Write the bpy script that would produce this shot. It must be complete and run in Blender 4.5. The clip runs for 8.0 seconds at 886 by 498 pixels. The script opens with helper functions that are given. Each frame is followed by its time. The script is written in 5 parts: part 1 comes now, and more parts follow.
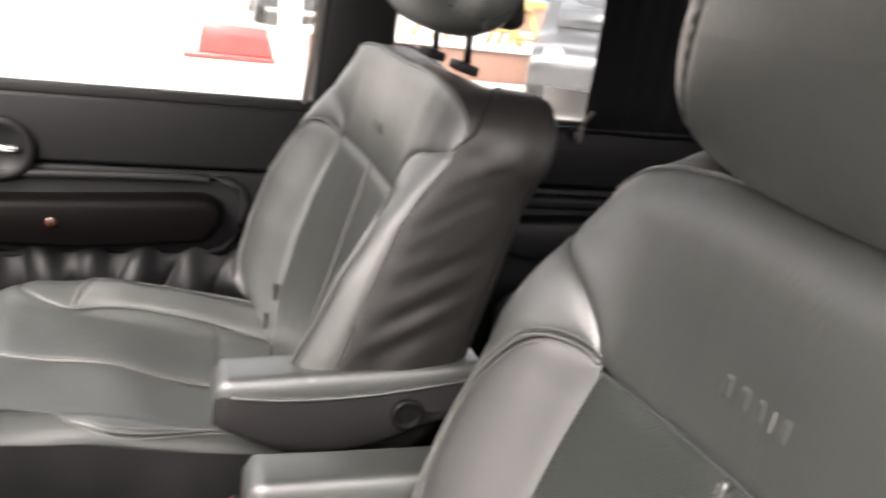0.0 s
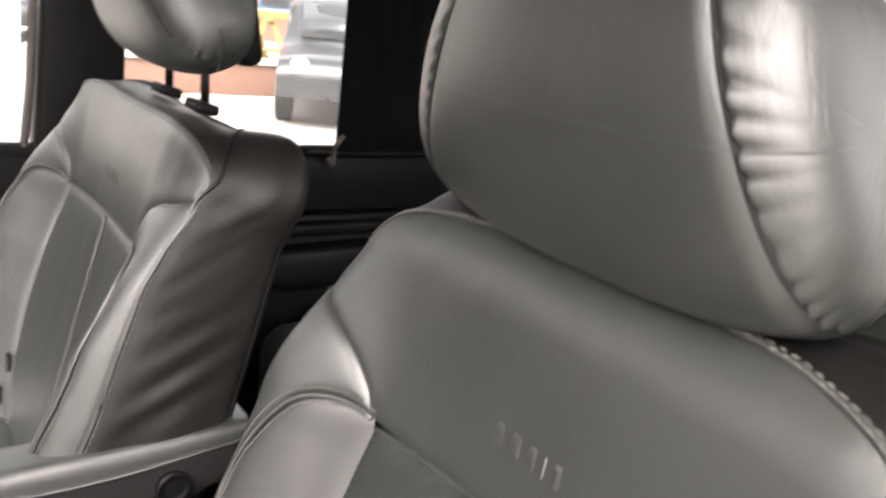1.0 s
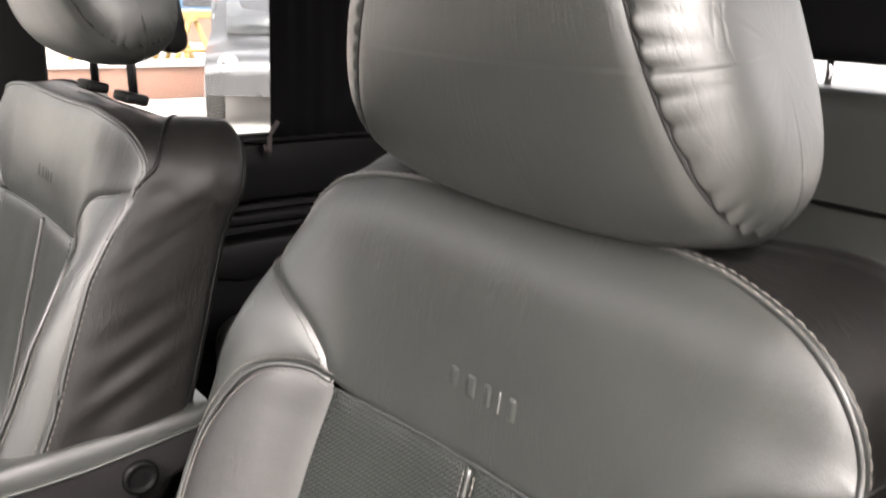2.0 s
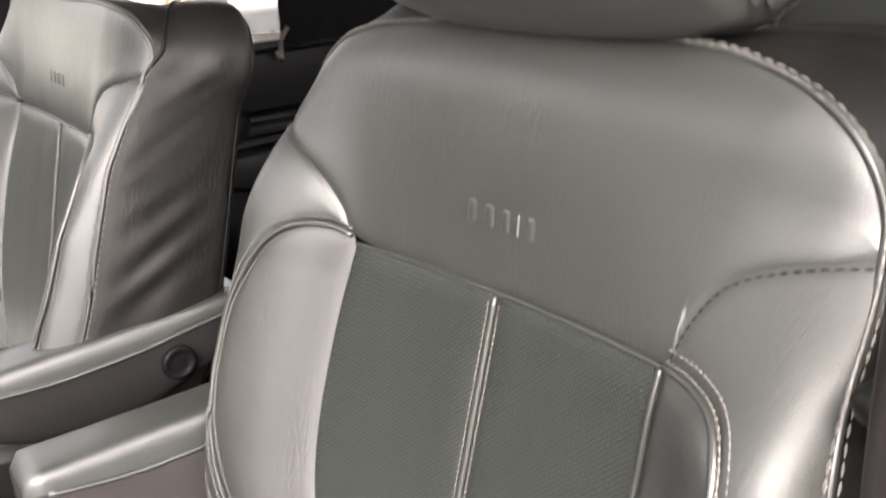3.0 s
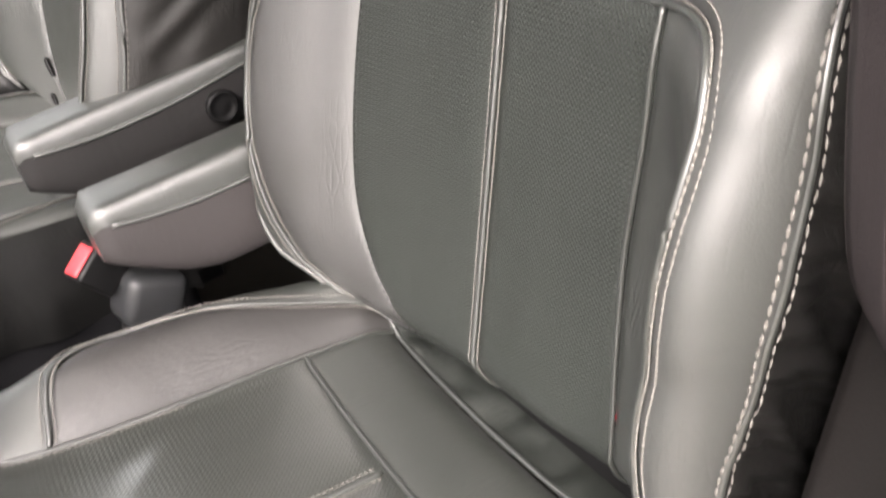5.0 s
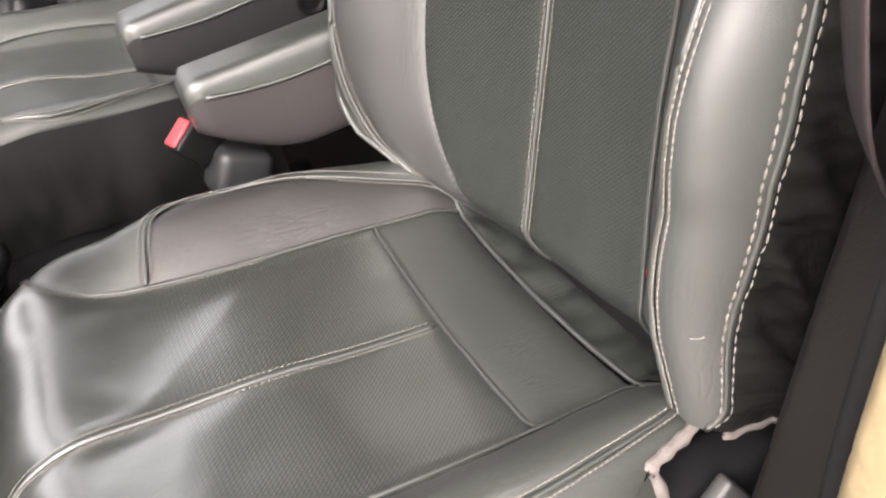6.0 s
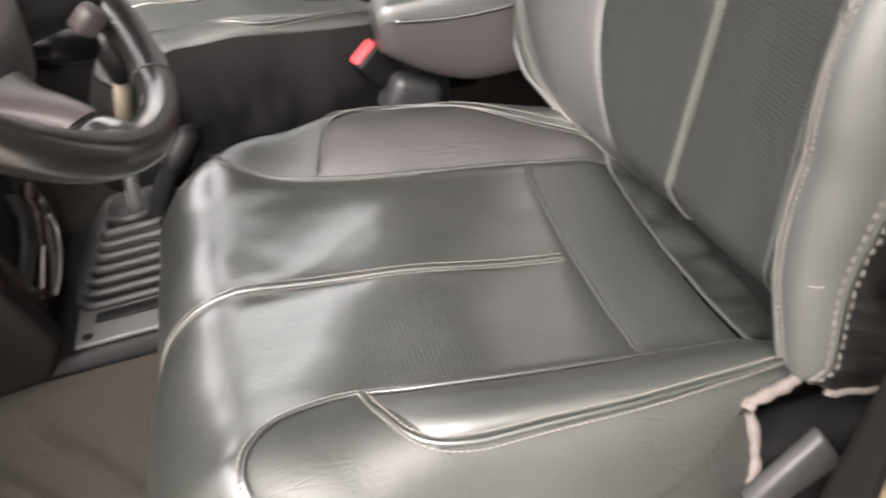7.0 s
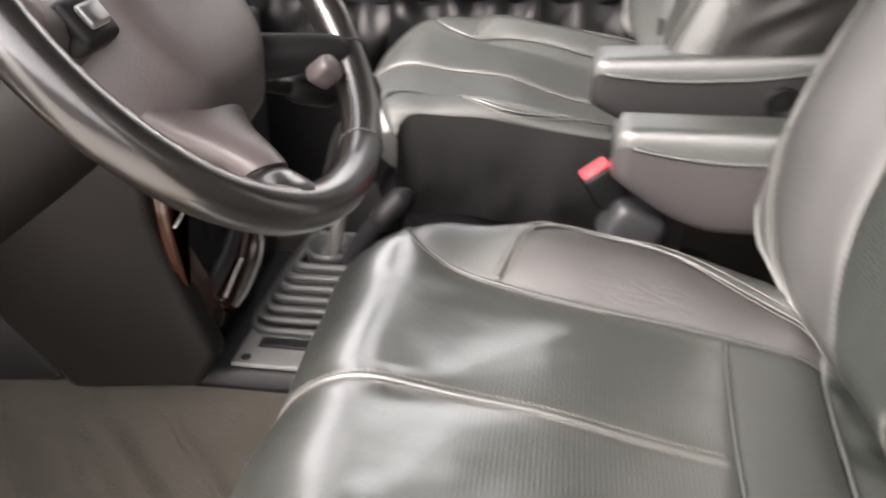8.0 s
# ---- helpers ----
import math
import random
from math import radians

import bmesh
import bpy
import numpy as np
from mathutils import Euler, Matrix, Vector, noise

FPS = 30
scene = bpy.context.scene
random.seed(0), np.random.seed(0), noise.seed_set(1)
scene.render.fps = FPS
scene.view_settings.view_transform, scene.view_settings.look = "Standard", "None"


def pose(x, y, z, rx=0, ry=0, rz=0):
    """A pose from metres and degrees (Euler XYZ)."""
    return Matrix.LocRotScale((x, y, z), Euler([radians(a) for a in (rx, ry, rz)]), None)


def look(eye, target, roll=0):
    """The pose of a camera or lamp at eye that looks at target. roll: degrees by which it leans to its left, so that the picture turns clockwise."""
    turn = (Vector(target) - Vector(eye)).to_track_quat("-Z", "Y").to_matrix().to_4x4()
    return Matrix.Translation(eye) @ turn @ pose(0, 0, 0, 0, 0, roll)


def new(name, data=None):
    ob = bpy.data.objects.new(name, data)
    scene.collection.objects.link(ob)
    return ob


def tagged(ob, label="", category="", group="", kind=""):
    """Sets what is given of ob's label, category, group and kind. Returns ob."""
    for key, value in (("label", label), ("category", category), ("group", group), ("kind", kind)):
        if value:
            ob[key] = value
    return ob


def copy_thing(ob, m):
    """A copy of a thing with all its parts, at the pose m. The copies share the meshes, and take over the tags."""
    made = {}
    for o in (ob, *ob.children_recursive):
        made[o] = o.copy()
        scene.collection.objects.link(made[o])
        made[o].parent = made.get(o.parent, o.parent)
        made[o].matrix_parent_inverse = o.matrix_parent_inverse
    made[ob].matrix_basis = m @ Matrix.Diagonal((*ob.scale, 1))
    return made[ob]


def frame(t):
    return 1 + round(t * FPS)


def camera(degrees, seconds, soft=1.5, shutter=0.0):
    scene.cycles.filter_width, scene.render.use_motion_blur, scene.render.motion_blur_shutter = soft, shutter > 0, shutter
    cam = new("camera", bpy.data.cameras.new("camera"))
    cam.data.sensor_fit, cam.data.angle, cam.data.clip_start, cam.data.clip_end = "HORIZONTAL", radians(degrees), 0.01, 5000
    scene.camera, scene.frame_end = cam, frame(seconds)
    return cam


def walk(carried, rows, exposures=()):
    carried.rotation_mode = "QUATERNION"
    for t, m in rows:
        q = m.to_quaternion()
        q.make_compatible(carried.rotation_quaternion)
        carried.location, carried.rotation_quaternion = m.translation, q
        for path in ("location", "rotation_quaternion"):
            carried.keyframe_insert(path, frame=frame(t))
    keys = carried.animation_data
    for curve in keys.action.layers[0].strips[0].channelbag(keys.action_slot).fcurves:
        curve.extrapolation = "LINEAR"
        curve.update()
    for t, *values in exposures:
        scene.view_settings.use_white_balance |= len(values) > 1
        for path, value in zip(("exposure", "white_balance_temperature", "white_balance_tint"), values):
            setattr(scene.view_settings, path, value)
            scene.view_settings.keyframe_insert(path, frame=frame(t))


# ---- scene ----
cam = camera(55.0, 8.0, soft=2.0, shutter=0.5)
PATH = [
    (0, (0.2344, 0.0372, 1.3885), (0.8017, 1.7131, 0.8156), 7.3),
    (0.5, (0.2418, 0.0521, 1.4034), (1.0909, 1.6126, 0.8537), 7.3),
    (1, (0.2530, 0.0707, 1.4173), (1.2778, 1.5401, 0.9179), 6.5),
    (1.2, (0.2502, 0.0716, 1.4303), (1.3225, 1.5112, 0.9449), 6.5),
    (2.3, (0.2390, 0.0391, 1.3801), (1.3522, 1.4276, 0.8398), 0.7),
    (2.5, (0.2344, 0.0353, 1.3662), (1.3429, 1.4210, 0.8110), 0.0),
    (3, (0.2427, 0.0298, 1.3355), (1.2741, 1.4285, 0.6724), -2.8),
    (3.5, (0.2595, 0.0260, 1.3206), (1.1895, 1.4452, 0.5589), -7.4),
    (4, (0.2585, 0.0121, 1.3076), (1.1486, 1.4043, 0.4538), -9.1),
    (4.5, (0.2604, 0.0000, 1.2853), (1.0658, 1.3792, 0.3311), -9.9),
    (5, (0.2558, -0.0130, 1.2741), (0.9849, 1.3318, 0.2167), -11.4),
    (5.2, (0.2465, -0.0251, 1.2667), (0.9477, 1.3094, 0.1767), -11.8),
    (6.3, (0.2353, -0.1228, 1.2490), (0.6603, 1.3020, 0.1321), -12.9),
    (6.5, (0.2195, -0.1423, 1.2481), (0.6092, 1.3020, 0.1423), -11.7),
    (7, (0.2046, -0.1618, 1.2406), (0.4241, 1.3280, 0.1488), -9.9),
    (7.5, (0.2437, -0.1525, 1.2350), (0.2130, 1.4015, 0.2130), -6.7),
    (7.8, (0.2316, -0.1414, 1.2490), (0.1358, 1.4573, 0.3023), -1.8),
    (8, (0.2576, -0.1004, 1.2378), (0.0047, 1.5038, 0.3301), -0.7),
]
walk(cam, [(t, look(eye, target, roll)) for t, eye, target, roll in PATH], exposures=[(0, 2.98, 6950, 17), (0.5, 2.92, 6950, 17), (1.2, 2.86, 6950, 17), (2.5, 3.1, 6950, 17), (3.5, 3.22, 6950, 17), (5.0, 3.15, 6950, 17), (6.5, 2.98, 6950, 17), (7.0, 2.93, 6950, 17), (7.5, 3.0, 6950, 17), (8, 3.2, 6950, 17)])

# ---- world, sun ----
world = bpy.data.worlds.new("sky")
scene.world = world
world.use_nodes = True
wn = world.node_tree
bg = wn.nodes["Background"]
sky = wn.nodes.new("ShaderNodeTexSky")
sky.sky_type = "NISHITA"
sky.sun_disc = False
sky.sun_elevation = radians(48)
sky.sun_rotation = radians(216)
sky.dust_density = 4.0
sky.air_density = 1.2
pale = wn.nodes.new("ShaderNodeHueSaturation")
pale.inputs["Saturation"].default_value = 0.14
wn.links.new(sky.outputs["Color"], pale.inputs["Color"])
wn.links.new(pale.outputs["Color"], bg.inputs["Color"])
bg.inputs["Strength"].default_value = 0.15
sun = new("sun", bpy.data.lights.new("sun", "SUN"))
sun.data.energy = 0.7
sun.data.angle = radians(40)
sun.data.color = (1.0, 0.96, 0.9)
sun.matrix_world = look((0, 0, 0), (0.48, 0.66, -0.91))


# ---- materials ----
def material(name, color, rough=0.6, metal=0.0, vary=0.12, grain=180.0, bump=0.15, depth=0.001, big=6.0, coat=0.0, second=None):
    """A surface with colour variation at two scales and a fine relief."""
    m = bpy.data.materials.new(name)
    m.use_nodes = True
    nt = m.node_tree
    b = nt.nodes["Principled BSDF"]
    tc = nt.nodes.new("ShaderNodeTexCoord")
    n1 = nt.nodes.new("ShaderNodeTexNoise")
    n1.inputs["Scale"].default_value = big
    n1.inputs["Detail"].default_value = 6
    n2 = nt.nodes.new("ShaderNodeTexNoise")
    n2.inputs["Scale"].default_value = grain
    n2.inputs["Detail"].default_value = 3
    for n in (n1, n2):
        nt.links.new(tc.outputs["Object"], n.inputs["Vector"])
    mix = nt.nodes.new("ShaderNodeMix")
    mix.data_type = "FLOAT"
    mix.inputs[0].default_value = 0.4
    nt.links.new(n1.outputs["Fac"], mix.inputs[2])
    nt.links.new(n2.outputs["Fac"], mix.inputs[3])
    ramp = nt.nodes.new("ShaderNodeValToRGB")
    lo = second or tuple(c * (1 - vary) for c in color)
    hi = tuple(min(1, c * (1 + vary)) for c in color)
    ramp.color_ramp.elements[0].position, ramp.color_ramp.elements[1].position = 0.3, 0.7
    ramp.color_ramp.elements[0].color = (*lo, 1)
    ramp.color_ramp.elements[1].color = (*hi, 1)
    nt.links.new(mix.outputs[0], ramp.inputs["Fac"])
    nt.links.new(ramp.outputs["Color"], b.inputs["Base Color"])
    mr = nt.nodes.new("ShaderNodeMapRange")
    mr.inputs["To Min"].default_value, mr.inputs["To Max"].default_value = rough - 0.07, min(1, rough + 0.07)
    nt.links.new(n1.outputs["Fac"], mr.inputs["Value"])
    nt.links.new(mr.outputs["Result"], b.inputs["Roughness"])
    b.inputs["Metallic"].default_value = metal
    b.inputs["Coat Weight"].default_value = coat
    bp = nt.nodes.new("ShaderNodeBump")
    bp.inputs["Strength"].default_value, bp.inputs["Distance"].default_value = bump, depth
    nt.links.new(n2.outputs["Fac"], bp.inputs["Height"])
    nt.links.new(bp.outputs["Normal"], b.inputs["Normal"])
    return m


def leather(name, color, rough=0.43, ribbed=False, crease=0.6, fade=9.0, gloss=1.0, haze=0.42):
    """Grained leatherette over UV in metres; ribbed: rows of small dimples."""
    m = bpy.data.materials.new(name)
    m.use_nodes = True
    nt = m.node_tree
    b = nt.nodes["Principled BSDF"]
    uv = nt.nodes.new("ShaderNodeTexCoord")

    def mapped(sx, sy):
        mp = nt.nodes.new("ShaderNodeMapping")
        mp.inputs["Scale"].default_value = (sx, sy, 1)
        nt.links.new(uv.outputs["UV"], mp.inputs["Vector"])
        return mp

    def noise_of(sx, sy, detail=4, rough_=0.55):
        n = nt.nodes.new("ShaderNodeTexNoise")
        n.inputs["Scale"].default_value, n.inputs["Detail"].default_value, n.inputs["Roughness"].default_value = 1, detail, rough_
        nt.links.new(mapped(sx, sy).outputs["Vector"], n.inputs["Vector"])
        return n

    def math_of(op, a, bb):
        n = nt.nodes.new("ShaderNodeMath")
        n.operation = op
        for k, v in enumerate((a, bb)):
            if isinstance(v, (int, float)):
                n.inputs[k].default_value = v
            else:
                nt.links.new(v, n.inputs[k])
        return n.outputs[0]

    broad = noise_of(9, 7)
    ramp = nt.nodes.new("ShaderNodeValToRGB")
    ramp.color_ramp.elements[0].position, ramp.color_ramp.elements[1].position = 0.25, 0.75
    ramp.color_ramp.elements[0].color = (*(c * 0.86 for c in color), 1)
    ramp.color_ramp.elements[1].color = (*(c * 1.12 for c in color), 1)
    nt.links.new(broad.outputs["Fac"], ramp.inputs["Fac"])
    nt.links.new(ramp.outputs["Color"], b.inputs["Base Color"])
    mr = nt.nodes.new("ShaderNodeMapRange")
    mr.inputs["To Min"].default_value, mr.inputs["To Max"].default_value = rough - 0.06, rough + 0.08
    nt.links.new(noise_of(30, 24).outputs["Fac"], mr.inputs["Value"])
    nt.links.new(mr.outputs["Result"], b.inputs["Roughness"])
    b.inputs["Specular IOR Level"].default_value = gloss
    if gloss >= 1.0:
        b.inputs["Coat Weight"].default_value = 0.5
        b.inputs["Coat Roughness"].default_value = haze
        b.inputs["Coat IOR"].default_value = 1.7
    cell = nt.nodes.new("ShaderNodeTexVoronoi")
    cell.feature = "DISTANCE_TO_EDGE"
    cell.inputs["Scale"].default_value = 1
    nt.links.new(mapped(900, 700).outputs["Vector"], cell.inputs["Vector"])
    fine = math_of("MINIMUM", math_of("MULTIPLY", cell.outputs["Distance"], 2.5), 1.0)
    # long thin creases, strongest in patches
    lines = nt.nodes.new("ShaderNodeTexVoronoi")
    lines.feature = "DISTANCE_TO_EDGE"
    lines.inputs["Scale"].default_value = 1
    nt.links.new(mapped(190, 34).outputs["Vector"], lines.inputs["Vector"])
    cr = math_of("MINIMUM", math_of("MULTIPLY", lines.outputs["Distance"], 7.0), 1.0)
    patch = nt.nodes.new("ShaderNodeMapRange")
    patch.inputs["From Min"].default_value, patch.inputs["From Max"].default_value = 0.45, 0.7
    nt.links.new(noise_of(14, 10).outputs["Fac"], patch.inputs["Value"])
    cr = math_of("MULTIPLY", cr, patch.outputs["Result"])
    height = math_of("ADD", math_of("MULTIPLY", fine, 0.16), math_of("MULTIPLY", cr, crease))
    height = math_of("ADD", height, math_of("MULTIPLY", noise_of(75, 48, 6, 0.6).outputs["Fac"], 0.8))
    height = math_of("ADD", height, math_of("MULTIPLY", noise_of(20, 14, 3).outputs["Fac"], 1.7))
    if ribbed:
        sep = nt.nodes.new("ShaderNodeSeparateXYZ")
        nt.links.new(mapped(2 * math.pi / 0.0040, 2 * math.pi / 0.0040).outputs["Vector"], sep.inputs["Vector"])
        wave = math_of("MULTIPLY", math_of("SINE", sep.outputs["Y"], 0), math_of("ADD", math_of("MULTIPLY", math_of("SINE", sep.outputs["X"], 0), 0.68), 0.32))
        flat = nt.nodes.new("ShaderNodeSeparateXYZ")
        nt.links.new(uv.outputs["UV"], flat.inputs["Vector"])
        stretched = nt.nodes.new("ShaderNodeMapRange")
        stretched.inputs["From Min"].default_value, stretched.inputs["From Max"].default_value = fade, fade + 0.05
        stretched.inputs["To Min"].default_value, stretched.inputs["To Max"].default_value = 1.0, 0.06
        nt.links.new(flat.outputs["Y"], stretched.inputs["Value"])
        wave = math_of("MULTIPLY", wave, stretched.outputs["Result"])
        height = math_of("ADD", height, math_of("MULTIPLY", wave, 0.75))
    bp = nt.nodes.new("ShaderNodeBump")
    bp.inputs["Strength"].default_value, bp.inputs["Distance"].default_value = 0.5, 0.0011
    nt.links.new(height, bp.inputs["Height"])
    nt.links.new(bp.outputs["Normal"], b.inputs["Normal"])
    return m


GREY = (0.0235, 0.0262, 0.0236)
M_LEATHER = leather("grey_leatherette", GREY)
M_WORN = leather("worn_grey_leatherette", tuple(0.76 * c for c in GREY), 0.58, crease=0.8, haze=0.78)
M_MATT = leather("matt_grey_leatherette", tuple(0.9 * c for c in GREY), 0.55, crease=0.7, gloss=0.6)
M_RIB = leather("ribbed_grey_leatherette", (0.0165, 0.0198, 0.0172), 0.48, ribbed=True, crease=0.15, gloss=0.6)
M_RIBSEAT = leather("ribbed_grey_seat_leatherette", (0.0245, 0.0268, 0.0242), 0.31, ribbed=True, crease=0.2, fade=0.28)
M_RIBSEAT.node_tree.nodes["Principled BSDF"].inputs["Coat Weight"].default_value = 1.0
M_RIBSEAT.node_tree.nodes["Principled BSDF"].inputs["Coat Roughness"].default_value = 0.23
M_RIBSEAT.node_tree.nodes["Principled BSDF"].inputs["Coat IOR"].default_value = 2.0
# Side vinyl twice: driver's darkened for the shaded gap by the pillar, passenger's paler.
M_SIDE = leather("shaded_grey_vinyl", (0.0062, 0.0060, 0.0058), 0.42, crease=0.5, gloss=0.32)
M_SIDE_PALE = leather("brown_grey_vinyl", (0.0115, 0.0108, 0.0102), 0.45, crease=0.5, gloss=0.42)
# Same leather as the seat, darkened for the shaded crease behind the cushion.
M_FOLD = leather("shaded_fold_leatherette", (0.016, 0.0185, 0.0165), 0.5, crease=0.6, gloss=0.45)
M_THREAD = material("pale_thread", (0.135, 0.128, 0.118), 0.85, grain=900, bump=0.3)
M_THREAD_DARK = material("dark_thread", (0.012, 0.012, 0.012), 0.8, grain=900, bump=0.3)
M_PIPE = material("frayed_fabric_edge", (0.115, 0.10, 0.094), 0.9, grain=700, bump=0.8, depth=0.002)
M_BLACK = material("black_plastic", (0.0065, 0.0065, 0.0068), 0.45, grain=500)
M_DARKCLOTH = material("black_fabric", (0.006, 0.006, 0.007), 0.9, grain=900, bump=0.5)
M_DOOR = material("dark_grey_door_vinyl", (0.0085, 0.0085, 0.0088), 0.5, grain=400, bump=0.3)
M_TRIM = material("grey_brown_plastic", (0.0062, 0.0056, 0.0052), 0.55, grain=600, bump=0.25)
M_HUB = material("mauve_grey_plastic", (0.055, 0.046, 0.046), 0.38, grain=600, bump=0.2)
M_WHEEL = material("black_wheel_leather", (0.0058, 0.0052, 0.005), 0.30, grain=420, bump=0.2, coat=1.0)
M_WHEEL.node_tree.nodes["Principled BSDF"].inputs["Coat Roughness"].default_value = 0.17
M_METAL = material("chrome", (0.75, 0.75, 0.76), 0.15, 1.0, vary=0.04, bump=0.02)
M_SHAFT = material("brushed_chrome", (0.8, 0.79, 0.77), 0.42, 1.0, vary=0.05, bump=0.03)
M_RED = material("red_plastic", (0.5, 0.035, 0.045), 0.5, grain=200)
M_WOOD = material("wood_effect_trim", (0.034, 0.0115, 0.005), 0.25, grain=60, big=25, second=(0.010, 0.004, 0.0025), bump=0.05, coat=0.5)
M_CARPET = material("brown_grey_carpet", (0.031, 0.028, 0.024), 0.95, grain=500, bump=0.9, depth=0.003, big=5)
M_SKIRT = leather("dark_vinyl_skirt", (0.0055, 0.0056, 0.0056), 0.55, crease=0.4, gloss=0.22)
M_POCKET = material("dark_shiny_vinyl", (0.0022, 0.0022, 0.0025), 0.46, grain=300, bump=0.3)
M_POCKET.node_tree.nodes["Principled BSDF"].inputs["Specular IOR Level"].default_value = 0.22
M_SLEEVE = material("dark_grey_plastic", (0.020, 0.021, 0.0225), 0.45, grain=500)
# Tunnel carpet painted near black for the shade between the seats.
M_TUNNEL = material("shaded_carpet", (0.005, 0.0048, 0.0045), 0.95, grain=600, bump=0.8, depth=0.003)
# One arm vinyl in two copies: driver's brighter, passenger's darkened as if shaded.
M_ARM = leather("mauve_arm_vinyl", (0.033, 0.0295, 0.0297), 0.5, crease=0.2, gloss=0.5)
M_ARM_SHADED = leather("shaded_arm_vinyl", (0.0135, 0.0128, 0.0130), 0.5, crease=0.2, gloss=0.45)
M_BOLSTER = leather("mauve_grey_leatherette", (0.0232, 0.0230, 0.0222), 0.45, crease=0.5)
M_MAUVE = leather("dull_mauve_leatherette", (0.0225, 0.0215, 0.0210), 0.47, crease=0.5, gloss=0.7)
M_PLATE = material("light_grey_plastic", (0.07, 0.071, 0.07), 0.5, grain=400)
M_BROWN = material("brown_black_plastic", (0.0020, 0.0016, 0.0015), 0.55, grain=500, bump=0.3)
M_PILLAR = material("brown_black_trim", (0.0065, 0.0050, 0.0046), 0.55, grain=500, bump=0.3)
M_TAN = material("tan_sleeve", (0.085, 0.070, 0.050), 0.7, grain=400, bump=0.3)
M_SATIN = material("satin_steel", (0.30, 0.30, 0.30), 0.4, 1.0, vary=0.05, bump=0.03)
M_LEVER = material("grey_plastic", (0.03, 0.03, 0.03), 0.5, grain=500)
M_BELT = material("mauve_webbing", (0.030, 0.022, 0.0235), 0.75, grain=700, bump=0.5)
M_BEIGE = material("worn_beige_paint", (0.225, 0.172, 0.098), 0.5, grain=34, big=22, vary=0.22, bump=0.9, depth=0.004)
M_RUBBER = material("black_rubber", (0.012, 0.012, 0.012), 0.6, grain=300)
M_MAT = material("grey_rubber", (0.024, 0.025, 0.025), 0.5, grain=300)
M_LINER = material("pale_grey_headliner", (0.10, 0.098, 0.095), 0.9, grain=500, bump=0.4)
M_GROUND = material("pale_concrete", (0.42, 0.40, 0.375), 0.9, grain=20, big=0.4, bump=0.5, depth=0.01)
M_WALL = material("salmon_render", (0.20, 0.10, 0.07), 0.85, grain=8, big=0.5)
M_PALE = material("whitewashed_render", (0.6, 0.59, 0.57), 0.85, grain=8, big=0.5)
M_BLOCKER = material("dark_blocker_render", (0.07, 0.06, 0.055), 0.9, grain=8, big=0.6)
M_BLUE = material("blue_paint", (0.03, 0.09, 0.17), 0.5)
M_YELLOW = material("yellow_paint", (0.30, 0.19, 0.05), 0.6)
M_CARBLUE = material("blue_grey_car_paint", (0.017, 0.019, 0.023), 0.3, coat=0.6, bump=0.02)
M_CARRED = material("red_car_paint", (0.25, 0.02, 0.018), 0.3, coat=0.6, bump=0.02)
M_CARWHITE = material("silver_car_paint", (0.35, 0.36, 0.37), 0.3, coat=0.6, bump=0.02)
M_ROOF = material("brown_roof_tiles", (0.2, 0.1, 0.07), 0.8)


for dull in (M_TUNNEL, M_CARPET, M_DARKCLOTH, M_TRIM, M_DOOR, M_BROWN, M_RUBBER):
    dull.node_tree.nodes["Principled BSDF"].inputs["Specular IOR Level"].default_value = 0.12


M_BLACK.node_tree.nodes["Principled BSDF"].inputs["Specular IOR Level"].default_value = 0.16
M_POCKET.node_tree.nodes["Principled BSDF"].inputs["Specular IOR Level"].default_value = 0.22
M_BROWN.node_tree.nodes["Principled BSDF"].inputs["Specular IOR Level"].default_value = 0.05


def glass(name, tint=(0.9, 0.95, 0.93), veil=0.0):
    """Clear glass with an uneven pale film, painting haze over the view outside."""
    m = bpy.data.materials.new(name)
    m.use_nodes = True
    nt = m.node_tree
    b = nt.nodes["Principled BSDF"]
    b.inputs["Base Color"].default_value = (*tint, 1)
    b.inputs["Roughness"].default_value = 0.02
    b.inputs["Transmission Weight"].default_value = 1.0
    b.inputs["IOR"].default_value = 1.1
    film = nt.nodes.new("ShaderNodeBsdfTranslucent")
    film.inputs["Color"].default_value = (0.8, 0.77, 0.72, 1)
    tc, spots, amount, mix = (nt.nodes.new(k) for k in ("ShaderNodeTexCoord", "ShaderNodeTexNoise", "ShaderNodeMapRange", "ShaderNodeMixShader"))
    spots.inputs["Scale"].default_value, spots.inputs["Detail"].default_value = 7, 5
    amount.inputs["To Min"].default_value, amount.inputs["To Max"].default_value = 0.5 * veil, 1.5 * veil
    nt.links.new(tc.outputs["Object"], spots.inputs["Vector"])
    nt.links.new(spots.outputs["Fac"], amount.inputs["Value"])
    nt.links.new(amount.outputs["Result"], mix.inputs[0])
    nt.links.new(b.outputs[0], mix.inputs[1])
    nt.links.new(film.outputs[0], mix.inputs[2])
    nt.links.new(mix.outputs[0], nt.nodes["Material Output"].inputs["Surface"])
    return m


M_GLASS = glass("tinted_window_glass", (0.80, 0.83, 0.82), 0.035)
M_DARKGLASS = material("dark_glass", (0.03, 0.035, 0.04), 0.08, coat=0.5, bump=0.0)


# ---- mesh helpers ----
def thing(name, at, label, category, group="", kind=""):
    ob = new(name)
    ob.location = at
    ob.empty_display_size = 0.05
    return tagged(ob, label, category, group, kind)


